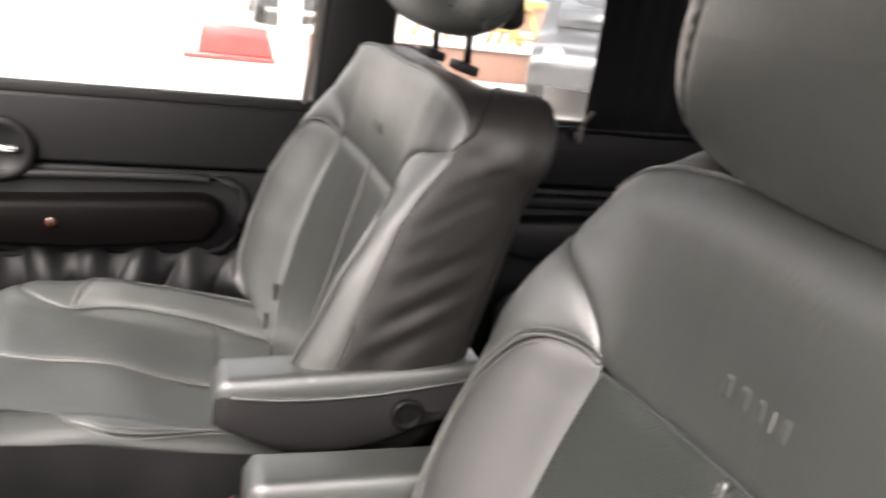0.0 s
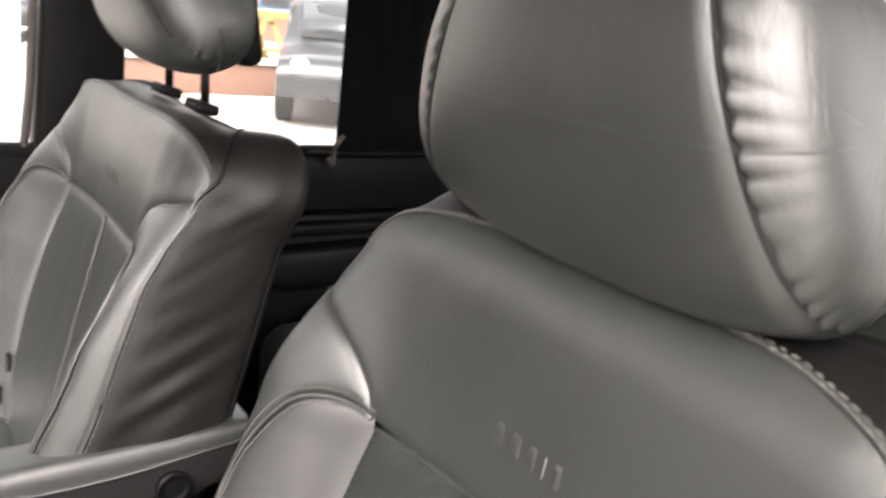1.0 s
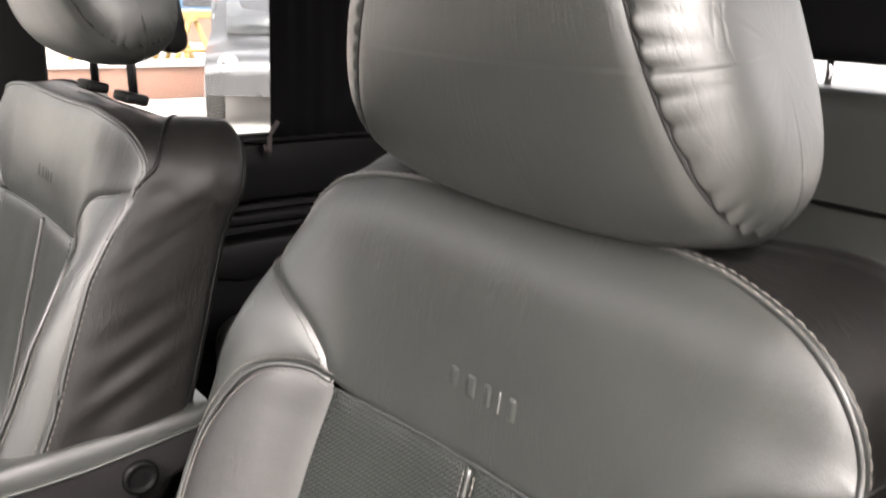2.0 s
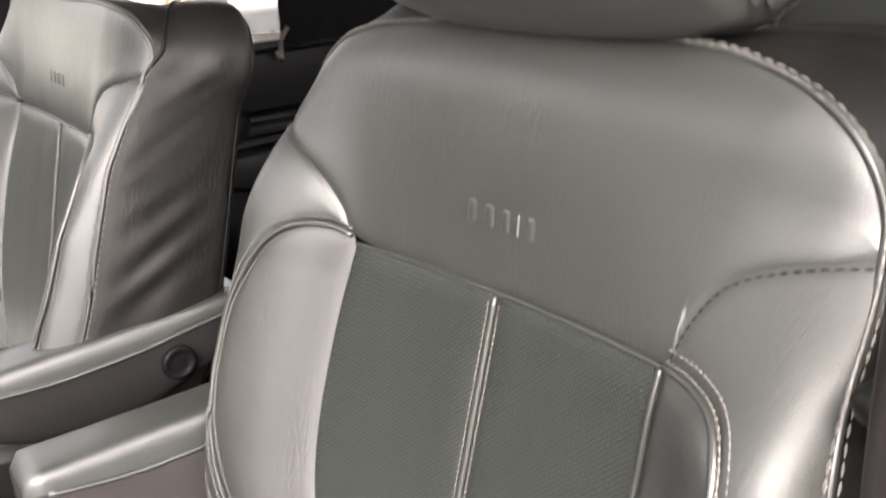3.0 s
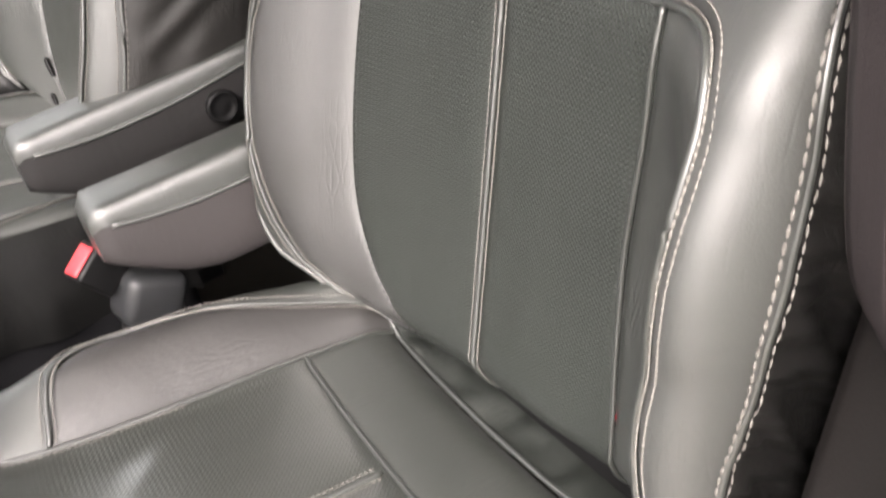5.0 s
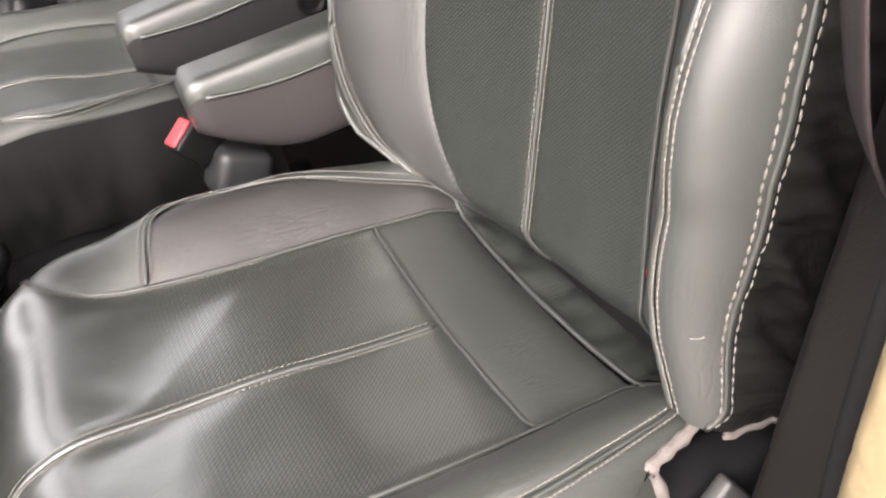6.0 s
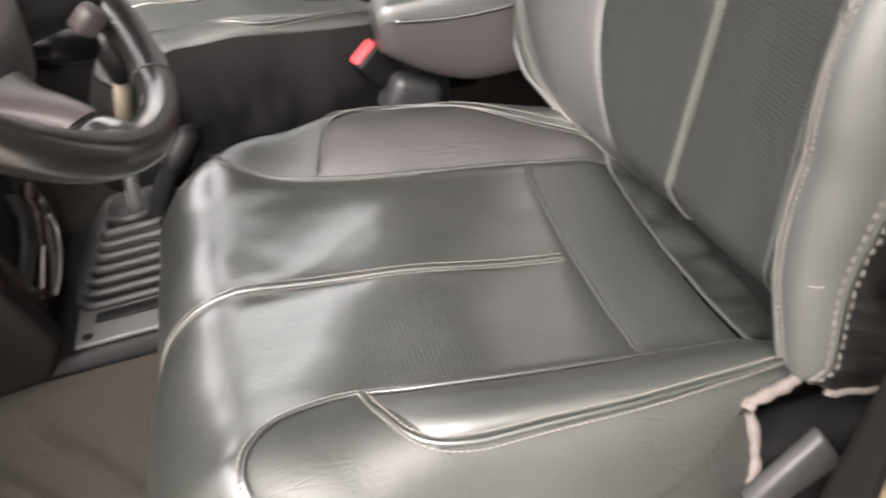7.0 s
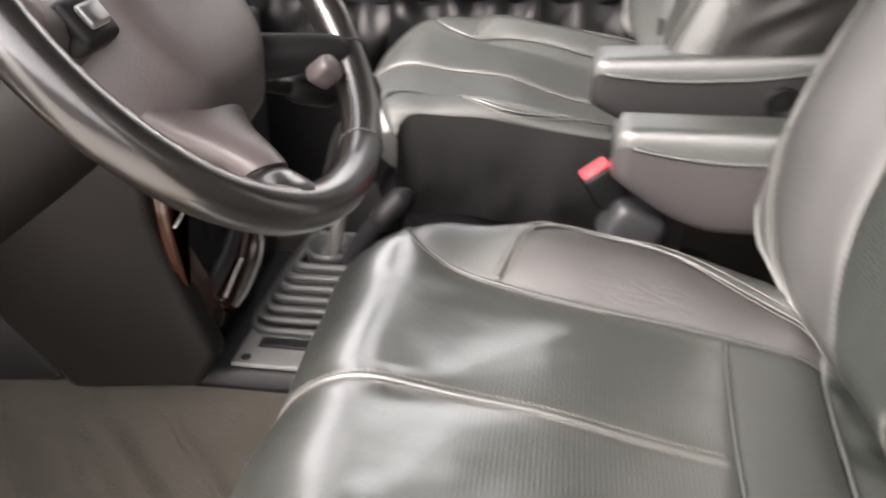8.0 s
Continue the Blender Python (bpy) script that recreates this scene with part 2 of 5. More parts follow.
def part(name, mesh, mat, parent, label="", smooth=True):
    if isinstance(mesh, bmesh.types.BMesh):
        bm, mesh = mesh, bpy.data.meshes.new(name)
        bm.to_mesh(mesh)
        bm.free()
    mesh.materials.clear()
    mesh.materials.append(mat)
    if smooth:
        mesh.shade_smooth()
    ob = new(name, mesh)
    if parent:
        ob.parent = parent
    return tagged(ob, label)


def solo(name, bm, mat, label, category, kind="", at=(0, 0, 0), smooth=True, group=""):
    ob = part(name, bm, mat, None, "", smooth)
    ob.location = at
    return tagged(ob, label, category, group, kind)


def grid_mesh(name, P, UV=None, closed_u=False):
    """A sheet from an array of points (rows, columns, 3)."""
    r, c = P.shape[:2]
    idx = np.arange(r * c).reshape(r, c)
    cols = c if closed_u else c - 1
    faces = []
    for i in range(r - 1):
        for j in range(cols):
            k = (j + 1) % c
            faces.append((idx[i, j], idx[i, k], idx[i + 1, k], idx[i + 1, j]))
    me = bpy.data.meshes.new(name)
    me.from_pydata(P.reshape(-1, 3).tolist(), [], [tuple(int(v) for v in f) for f in faces])
    if UV is not None:
        lay = me.uv_layers.new(name="UVMap")
        flat = UV.reshape(-1, 2)
        for lp in me.loops:
            lay.data[lp.index].uv = flat[lp.vertex_index]
    me.update()
    return me


def box(bm, lo, hi, bevel=0.0, seg=2):
    m = Matrix.Translation([(a + b) / 2 for a, b in zip(lo, hi)]) @ Matrix.Diagonal([b - a for a, b in zip(lo, hi)] + [1])
    g = bmesh.ops.create_cube(bm, size=1, matrix=m)
    if bevel:
        es = list({e for v in g["verts"] for e in v.link_edges})
        bmesh.ops.bevel(bm, geom=es, offset=bevel, segments=seg, affect="EDGES", profile=0.5)
    return bm


def boxed(lo, hi, bevel=0.004, seg=2):
    return box(bmesh.new(), lo, hi, bevel, seg)


def prism(poly, axis, lo, hi, bevel=0.0):
    """A polygon of the two other axes, drawn out along one axis."""
    bm = bmesh.new()
    order = {"x": (2, 0, 1), "y": (0, 2, 1), "z": (0, 1, 2)}[axis]

    def at(p, h):
        q = (p[0], p[1], h)
        return Vector([q[order[k]] for k in range(3)])

    a = [bm.verts.new(at(p, lo)) for p in poly]
    b = [bm.verts.new(at(p, hi)) for p in poly]
    bm.faces.new(a)
    bm.faces.new(b)
    for i in range(len(poly)):
        j = (i + 1) % len(poly)
        bm.faces.new((a[i], a[j], b[j], b[i]))
    bmesh.ops.recalc_face_normals(bm, faces=bm.faces)
    if bevel:
        bmesh.ops.bevel(bm, geom=bm.edges[:], offset=bevel, segments=2, affect="EDGES", profile=0.5)
    return bm


def smooth_line(pts, n):
    """n points at even steps along a smooth curve through pts."""
    p = np.array(pts, float)
    if len(p) > 2:
        q = np.vstack([2 * p[0] - p[1], p, 2 * p[-1] - p[-2]])
        out = []
        for i in range(1, len(q) - 2):
            for t in np.linspace(0, 1, 12, endpoint=False):
                a, b, c, d = q[i - 1 : i + 3]
                out.append(0.5 * (2 * b + (c - a) * t + (2 * a - 5 * b + 4 * c - d) * t * t + (3 * b - a - 3 * c + d) * t**3))
        p = np.vstack([out, p[-1:]])
    s = np.r_[0, np.cumsum(np.linalg.norm(np.diff(p, axis=0), axis=1))]
    at = np.linspace(0, s[-1], n)
    return np.stack([np.interp(at, s, p[:, k]) for k in range(p.shape[1])], 1)


def tube(pts, radius, sides=10, closed=False, cap=True):
    """A round bar along points; radius a number or one for each point."""
    p = np.array(pts, float)
    n = len(p)
    r = np.full(n, radius) if np.isscalar(radius) else np.array(radius, float)
    bm = bmesh.new()
    rings = []
    ref = np.array((0.0, 0.0, 1.0))
    for i in range(n):
        t = (p[(i + 1) % n] - p[i - 1]) if closed else p[min(i + 1, n - 1)] - p[max(i - 1, 0)]
        t = t / (np.linalg.norm(t) + 1e-12)
        if abs(t @ ref) > 0.95:
            ref = np.array((1.0, 0.0, 0.0))
        a = np.cross(t, ref)
        a /= np.linalg.norm(a)
        b = np.cross(t, a)
        rings.append([bm.verts.new(p[i] + r[i] * (math.cos(w) * a + math.sin(w) * b)) for w in np.linspace(0, 2 * math.pi, sides, endpoint=False)])
    for i in range(n if closed else n - 1):
        A, B = rings[i], rings[(i + 1) % n]
        for j in range(sides):
            k = (j + 1) % sides
            bm.faces.new((A[j], A[k], B[k], B[j]))
    if cap and not closed:
        bm.faces.new(rings[0])
        bm.faces.new(rings[-1][::-1])
    bmesh.ops.recalc_face_normals(bm, faces=bm.faces)
    return bm


def spin(profile, steps=24, m=None):
    """A turned shape: (radius, height) pairs about z."""
    bm = bmesh.new()
    rings = []
    for r, z in profile:
        rings.append([bm.verts.new((r * math.cos(a), r * math.sin(a), z)) for a in np.linspace(0, 2 * math.pi, steps, endpoint=False)])
    for A, B in zip(rings, rings[1:]):
        for j in range(steps):
            k = (j + 1) % steps
            bm.faces.new((A[j], A[k], B[k], B[j]))
    bm.faces.new(rings[0][::-1])
    bm.faces.new(rings[-1])
    bmesh.ops.remove_doubles(bm, verts=bm.verts, dist=1e-6)
    bmesh.ops.recalc_face_normals(bm, faces=bm.faces)
    if m:
        bm.transform(m)
    return bm


def stitches(line3, normals, step=0.0055, length=0.0042, r=0.0006):
    """Short raised threads along a line on a surface."""
    s = np.r_[0, np.cumsum(np.linalg.norm(np.diff(line3, axis=0), axis=1))]
    at = np.arange(step / 2, s[-1], step)
    verts, faces = [], []
    for c in at:
        a, b = (np.array([np.interp(c + h, s, line3[:, k]) for k in range(3)]) for h in (-length / 2, length / 2))
        nn = np.array([np.interp(c, s, normals[:, k]) for k in range(3)])
        nn /= np.linalg.norm(nn) + 1e-9
        t = b - a
        t /= np.linalg.norm(t) + 1e-9
        w = np.cross(t, nn)
        base = len(verts)
        mid = (a + b) / 2
        for q, k in ((a, 0.35), (mid, 1.0), (b, 0.35)):
            for x, y in ((-1, -0.6), (1, -0.6), (0.75, 1), (-0.75, 1)):
                verts.append(tuple(q + r * k * (x * w + (y * 1.0 + 0.2) * nn)))
        for o in (0, 4):
            for j in range(4):
                k = (j + 1) % 4
                faces.append((base + o + j, base + o + k, base + o + 4 + k, base + o + 4 + j))
        faces.append((base, base + 1, base + 2, base + 3))
        faces.append((base + 11, base + 10, base + 9, base + 8))
    me = bpy.data.meshes.new("stitching")
    me.from_pydata(verts, [], faces)
    me.update()
    return me


class Skin:
    """A shaped surface: place(u, v) gives points, from which panels and seams are laid."""

    def __init__(self, place, flip=1):
        self.place, self.flip = place, flip

    def normal(self, u, v):
        h = 0.001
        a = self.place(u + h, v) - self.place(u - h, v)
        b = self.place(u, v + h) - self.place(u, v - h)
        n = np.cross(a, b) * self.flip
        return n / (np.linalg.norm(n, axis=-1, keepdims=True) + 1e-12)

    def panel(self, name, A, B, mat, parent, ns=16, nt=40, groove=0.0035, reach=0.006, ends=(False, False), label="", puff=0.0, wrinkle=0.0, fine=0.15):
        """The sheet between two curves of (u, v), pillowed down to its seams."""
        a, b = smooth_line(A, nt), smooth_line(B, nt)
        w = np.linspace(0, 1, ns)
        w = w - 0.09 * np.sin(2 * math.pi * w)
        uv = a[:, None] * (1 - w[None, :, None]) + b[:, None] * w[None, :, None]
        wide = np.linalg.norm(b - a, axis=1)[:, None]
        d = np.minimum(w[None] * wide, (1 - w[None]) * wide)
        long = max(np.linalg.norm(np.diff(a, axis=0), axis=1).sum(), np.linalg.norm(np.diff(b, axis=0), axis=1).sum())
        t = np.linspace(0, 1, nt)[:, None] * long
        if ends[0]:
            d = np.minimum(d, t + 0 * d)
        if ends[1]:
            d = np.minimum(d, long - t + 0 * d)
        P, N = self.place(uv[..., 0], uv[..., 1]), self.normal(uv[..., 0], uv[..., 1])
        off = -groove * np.exp(-d / reach) + puff * (1 - np.exp(-d / 0.03))
        if wrinkle:
            for i in range(off.shape[0]):
                for j in range(off.shape[1]):
                    p = P[i, j]
                    off[i, j] += wrinkle * noise.noise((p[0] * 10, p[1] * 10, p[2] * 16)) + fine * wrinkle * noise.noise((p[0] * 36, p[1] * 36 + 7, p[2] * 30))
        P = P + N * off[..., None]
        me = grid_mesh(name, P, uv)
        if sum(f.normal.dot(Vector(N.reshape(-1, 3)[f.vertices[0]])) for f in me.polygons) < 0:
            me.flip_normals()
        return part(name, me, mat, parent, label)

    def seam(self, curve, side=0.0, lift=0.0, n=200):
        c = smooth_line(curve, n)
        t = np.gradient(c, axis=0)
        t /= np.linalg.norm(t, axis=1)[:, None] + 1e-12
        c = c + side * np.stack([-t[:, 1], t[:, 0]], 1)
        N = self.normal(c[:, 0], c[:, 1])
        return self.place(c[:, 0], c[:, 1]) + lift * N, N

    def stitch(self, curve, side, parent, mat, lift=0.0003, **kw):
        P, N = self.seam(curve, side, lift)
        ob = part("stitching", stitches(P, N, **kw), mat, parent, "", smooth=False)
        return tagged(ob, kind="stuff")


def ease(x, a, b):
    t = np.clip((x - a) / (b - a), 0, 1)
    return t * t * (3 - 2 * t)


# ---- the vehicle's shell ----
FLOOR = 0.42
SIDE = 1.525  # inner face of the far doors
NEAR = 0.05  # plane of the near door opening
ROOF = 1.74


def panel_xz(x0, x1, z0, z1, y0, y1, bevel=0.006):
    return boxed((x0, y0, z0), (x1, y1, z1), bevel)


floor = solo("floor", boxed((-0.95, NEAR, FLOOR - 0.05), (2.25, SIDE + 0.05, FLOOR), 0.003), M_CARPET, "brown-grey worn carpet floor of the vehicle", "floor", "structure")
tunnel = solo("tunnel", prism([(0.655, FLOOR), (0.69, 0.57), (0.73, 0.60), (0.86, 0.60), (0.91, 0.57), (0.945, FLOOR)], "x", 0.0, 1.3, 0.01), M_TUNNEL, "carpet-covered tunnel, coloured black for the shade between the seats", "tunnel", "structure")
tunnel_front = solo("tunnel_front", prism([(0.50, FLOOR), (0.585, 0.54), (0.625, 0.62), (0.94, 0.62), (0.99, 0.54), (1.05, FLOOR)], "x", -0.93, 0.0, 0.015), M_CARPET, "brown-grey creased carpet over the front tunnel", "tunnel", "structure")
side = smooth_line([(0.47, FLOOR + 0.01), (0.50, FLOOR + 0.03), (0.585, 0.545), (0.612, 0.60), (0.63, 0.622)], 50)
away = np.gradient(side, axis=0)
away = np.stack([-away[:, 1], away[:, 0]], 1) / np.linalg.norm(away, axis=1)[:, None]
CT = np.zeros((50, 150, 3))
for i, (y, z) in enumerate(side):
    for j, x in enumerate(np.linspace(-0.92, -0.01, 150)):
        sway = x + 0.9 * (z - 0.5) + 0.03 * noise.noise((x * 6, z * 9, 4))
        ridge = max(0.0, 1 - 2.6 * abs(noise.noise((sway * 13, z * 2.5, 7)))) ** 1.6
        lift = 0.006 + (0.017 * ridge + 0.003 * noise.noise((x * 30, z * 30, 2))) * float(1 - ease(z, 0.57, 0.62))
        CT[i, j] = (x, y + away[i, 0] * lift, z + away[i, 1] * lift)
part("carpet_cover", grid_mesh("carpet_cover", CT), M_CARPET, tunnel_front, "creased brown-grey carpet")
mx = np.linspace(-0.90, 0.12, 90)
my = np.linspace(NEAR + 0.03, 0.63, 60)
MT = np.zeros((60, 90, 3))
for i, y in enumerate(my):
    for j, x in enumerate(mx):
        crease = abs(noise.noise((x * 3.2 + y * 4.5, y * 2.2 - x * 1.4, 2.0)))
        MT[i, j] = (x, y, FLOOR + 0.010 + 0.075 * max(0, 1 - 2.2 * crease) ** 1.5 + 0.008 * noise.noise((x * 18, y * 18, 5)) + 0.012 * math.sin((y + 0.55 * x) * 62 + 5 * noise.noise((x * 4, y * 4, 8))) * (0.5 + noise.noise((x * 5, y * 5, 1))))
footmat = part("carpet", grid_mesh("carpet", MT), M_CARPET, None)
tagged(footmat, "brown-grey crumpled loose carpet on the footwell floor", "carpet")
ceiling = solo("ceiling", boxed((-0.10, NEAR - 0.05, ROOF), (2.3, SIDE + 0.1, ROOF + 0.04), 0.01), M_LINER, "pale grey cloth headliner under the roof", "ceiling", "structure")
solo("wall_front", boxed((-1.0, NEAR, FLOOR - 0.05), (-0.93, SIDE + 0.05, 1.02), 0.01), M_BLACK, "black bulkhead behind the footwells", "bulkhead", "structure")
solo("dashboard", prism([(-0.93, 0.80), (-0.46, 0.80), (-0.36, 0.92), (-0.38, 1.03), (-0.93, 1.06)], "y", NEAR + 0.06, SIDE - 0.03, 0.02), M_BLACK, "black plastic dashboard across the cabin", "dashboard", "structure")
solo("wall_rear", boxed((2.25, NEAR, FLOOR - 0.05), (2.32, SIDE + 0.05, 1.12), 0.01), M_DOOR, "dark tailgate panel", "tailgate", "structure")
for k, (y0, y1) in enumerate(((NEAR - 0.02, 0.16), (SIDE - 0.08, SIDE + 0.06))):
    solo("rear_pillar", boxed((2.2, y0, 1.10), (2.32, y1, ROOF), 0.02), M_DOOR, "dark rear corner pillar trim", "pillar", "structure")
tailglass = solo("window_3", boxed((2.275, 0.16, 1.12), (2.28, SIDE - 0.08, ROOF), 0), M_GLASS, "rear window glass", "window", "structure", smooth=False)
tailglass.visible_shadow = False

# ---- far doors ----
SILL = 1.14


def far_door(name, x0, x1, front):
    ob = thing(name, ((x0 + x1) / 2, SIDE, FLOOR), "dark grey vinyl door panel of the passenger side, shut", "car door", "far doors", "structure")
    ob.location = (0, 0, 0)
    part("upper_trim", panel_xz(x0, x1, 1.015, SILL - 0.012, SIDE, SIDE + 0.07, 0.008), M_DOOR if front else M_BLACK, ob, "smooth upper door trim")
    part("lower_trim", panel_xz(x0, x1, FLOOR + 0.02, 1.012, SIDE + 0.006, SIDE + 0.07, 0.008), M_DOOR if front else M_BLACK, ob, "dark lower door trim")
    part("window_seal", panel_xz(x0, x1 - 0.03, SILL - 0.014, SILL + 0.004, SIDE + 0.004, SIDE + 0.03, 0.004), M_RUBBER, ob, "black rubber window seal")
    part("outer_skin", panel_xz(x0, x1, FLOOR, SILL - 0.02, SIDE + 0.072, SIDE + 0.1, 0.004), M_BEIGE, ob, "beige painted outer door skin")
    return ob


d1 = far_door("door_1", -0.55, 0.50, True)
# pull handle, armrest and pocket of the front passenger door
arm = [(-0.35, 0.905), (-0.2, 0.888), (0.1, 0.882), (0.29, 0.895), (0.318, 0.93), (0.318, 0.962), (0.29, 0.975), (0.0, 0.962), (-0.35, 0.955)]
part("armrest", prism(arm, "y", SIDE - 0.055, SIDE + 0.01, 0.012), M_BROWN, d1, "black door armrest")
part("arm_surround", tube([(x, SIDE - 0.004, z) for x, z in smooth_line([(-0.4, 0.86), (0.1, 0.855), (0.31, 0.868), (0.358, 0.93), (0.345, 0.99), (0.25, 1.0), (-0.4, 0.985)], 50)], 0.008, 8), M_DOOR, d1, "moulded surround")
gx = np.linspace(-0.42, 0.44, 180)
gh = np.linspace(0, 1, 30)
G = np.zeros((30, 180, 3))
for i, h in enumerate(gh):
    for j, x in enumerate(gx):
        sway = x * 74 + 3.0 * h + 2.2 * noise.noise((x * 6, h * 1.5, 2))
        puff = abs(math.sin(sway / 2)) ** 0.7 * math.sin(math.pi * min(1, h * 1.15 + 0.06))
        G[i, j] = (x, SIDE - 0.008 - 0.020 * math.sin(math.pi * h) - 0.015 * puff + 0.016 * noise.noise((x * 15, h * 3, 1)), 0.868 - 0.20 * h + 0.008 * math.sin(sway))
part("gathered_pocket", grid_mesh("gathered_pocket", G), M_POCKET, d1, "gathered dark vinyl door pocket")
part("screw_cap", spin([(0.009, 0), (0.009, 0.004), (0.006, 0.006)], 14, pose(0.05, SIDE - 0.056, 0.93, 90, 0, 0)), M_WOOD, d1, "brown screw cap")
hnd = part("handle_bezel", spin([(0.001, 0.0), (0.05, 0.0), (0.055, 0.012), (0.044, 0.02), (0.036, 0.01), (0.001, 0.008)], 28, pose(-0.03, SIDE + 0.002, 1.035, 90, 0, 0)), M_BLACK, d1, "round black handle bezel")
part("door_handle", boxed((-0.065, SIDE - 0.022, 1.03), (0.0, SIDE - 0.012, 1.045), 0.005), M_METAL, hnd, "small inner door lever")

d2 = far_door("door_2", 0.60, 1.62, False)
part("trim_ledge", panel_xz(0.62, 1.6, 0.972, 1.0, SIDE - 0.02, SIDE + 0.008, 0.009), M_BLACK, d2, "narrow black ledge")
part("door_armrest", prism([(0.80, 0.90), (0.84, 0.955), (1.25, 0.965), (1.3, 0.93), (1.28, 0.88), (0.9, 0.87)], "y", SIDE - 0.045, SIDE + 0.008, 0.012), M_BLACK, d2)
part("pocket", prism([(0.92, 0.66), (0.94, 0.80), (0.99, 0.845), (1.3, 0.85), (1.3, 0.62)], "y", SIDE - 0.04, SIDE + 0.008, 0.014), M_BLACK, d2, "black moulded door pocket")
part("pocket_lip", tube([(x, SIDE - 0.043, z) for x, z in smooth_line([(0.925, 0.66), (0.942, 0.80), (0.99, 0.84), (1.3, 0.846)], 30)], 0.007, 8), M_DOOR, d2)
part("crank", spin([(0.001, 0), (0.03, 0), (0.034, 0.012), (0.02, 0.026), (0.001, 0.028)], 20, pose(0.87, SIDE, 1.0, 90, 0, 0)), M_BLACK, d2, "black window crank boss")

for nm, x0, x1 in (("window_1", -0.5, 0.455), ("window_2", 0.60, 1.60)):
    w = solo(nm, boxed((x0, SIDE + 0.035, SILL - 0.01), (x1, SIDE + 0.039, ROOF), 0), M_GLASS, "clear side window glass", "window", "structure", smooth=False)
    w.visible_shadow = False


def pillar(name, poly, y0, y1, mat, label):
    return solo(name, prism(poly, "y", y0, y1, 0.012), mat, label, "pillar", "structure")


pillar("pillar_far_middle", [(0.462, 1.10), (0.60, 1.10), (0.60, ROOF), (0.50, ROOF)], SIDE - 0.02, SIDE + 0.05, M_DOOR, "dark grey middle pillar trim beside the passenger seat")
solo("pillar_far_lower", boxed((0.505, SIDE - 0.004, FLOOR), (0.595, SIDE + 0.06, 1.11), 0.008), M_BLACK, "black lower middle pillar trim", "pillar", "structure")
edge = solo("window_channel", tube([(0.452, SIDE + 0.01, SILL), (0.462, SIDE + 0.01, 1.24), (0.49, SIDE + 0.01, ROOF)], 0.007, 8), M_PIPE, "pale worn window channel edge", "trim", "structure")
pillar("pillar_far_front", [(-0.62, 1.06), (-0.52, 1.06), (-0.04, ROOF), (-0.14, ROOF)], SIDE - 0.01, SIDE + 0.05, M_DOOR, "dark sloping front pillar trim")
pillar("pillar_far_rear", [(1.58, 1.10), (1.75, 1.10), (1.75, ROOF), (1.58, ROOF)], SIDE - 0.01, SIDE + 0.05, M_DOOR, "dark rear pillar trim")
solo("wall_far_rear", boxed((1.62, SIDE, FLOOR), (2.3, SIDE + 0.08, 1.12), 0.006), M_DOOR, "dark rear quarter trim", "wall", "structure")

# black pleated curtain on a rod across the far rear window
xs = np.linspace(0.985, 1.62, 150)
zs = np.linspace(SILL - 0.012, ROOF, 12)
fold = 0.008 * np.sin((xs - 0.985) * 150) + 0.004 * np.sin((xs - 0.985) * 67 + 1)
P = np.zeros((len(zs), len(xs), 3))
P[..., 0] = xs[None] + 0.012 * (zs[:, None] - 1.12) * np.ones_like(xs)[None]
P[..., 1] = SIDE - 0.012 + fold[None] * (0.6 + 0.4 * np.cos(3 * zs[:, None]))
P[..., 2] = zs[:, None]
cur = solo("curtain", bmesh.new(), M_DARKCLOTH, "black pleated fabric curtain drawn over the rear side window", "curtain")
cur.data = grid_mesh("curtain", P)
cur.data.materials.append(M_DARKCLOTH)
cur.data.shade_smooth()
thick = cur.modifiers.new("thickness", "SOLIDIFY")
thick.thickness = 0.0015
part("curtain_rail", tube([(0.93, SIDE - 0.012, SILL - 0.006), (1.6, SIDE - 0.012, SILL - 0.004)], 0.004, 8), M_BLACK, cur, "thin black lower rail")
# Pale tube painted in for the window light showing under the curtain.
part("hem", tube(smooth_line([(0.995, SIDE - 0.022, SILL + 0.03), (0.978, SIDE - 0.022, SILL + 0.005), (0.976, SIDE - 0.022, SILL - 0.03), (0.968, SIDE - 0.022, SILL - 0.012)], 14), 0.005, 8), M_PIPE, cur, "pale sliver for window light under the curtain")

# ---- near side: sill, middle pillar, shut rear door ----
solo("door_sill", boxed((-0.9, NEAR - 0.09, FLOOR - 0.06), (0.5, NEAR + 0.02, FLOOR + 0.03), 0.012), M_BEIGE, "beige painted door sill", "sill", "structure")
bp = thing("pillar_near", (0, 0, 0), "middle door pillar with worn beige paint and black seal", "pillar", kind="structure")
part("painted_face", prism([(0.405, FLOOR), (0.407, 0.8), (0.413, 0.88), (0.426, 0.97), (0.440, 1.05), (0.485, 1.2), (0.57, ROOF), (0.65, ROOF), (0.62, FLOOR)], "y", 0.005, 0.045, 0.008), M_BEIGE, bp, "worn beige painted pillar face")
part("seal", tube(smooth_line([(0.425, 0.052, FLOOR), (0.432, 0.052, 0.8), (0.452, 0.052, 1.0), (0.505, 0.052, 1.25), (0.59, 0.052, ROOF)], 30), 0.009, 10), M_RUBBER, bp, "thick black rubber door seal")
part("painted_return", prism([(0.415, FLOOR), (0.459, 0.7), (0.477, 0.8), (0.503, 0.95), (0.526, 1.08), (0.561, 1.28), (0.65, ROOF), (0.72, ROOF), (0.68, FLOOR)], "y", 0.047, 0.100, 0.010), M_BEIGE, bp, "worn beige paint behind the seal")
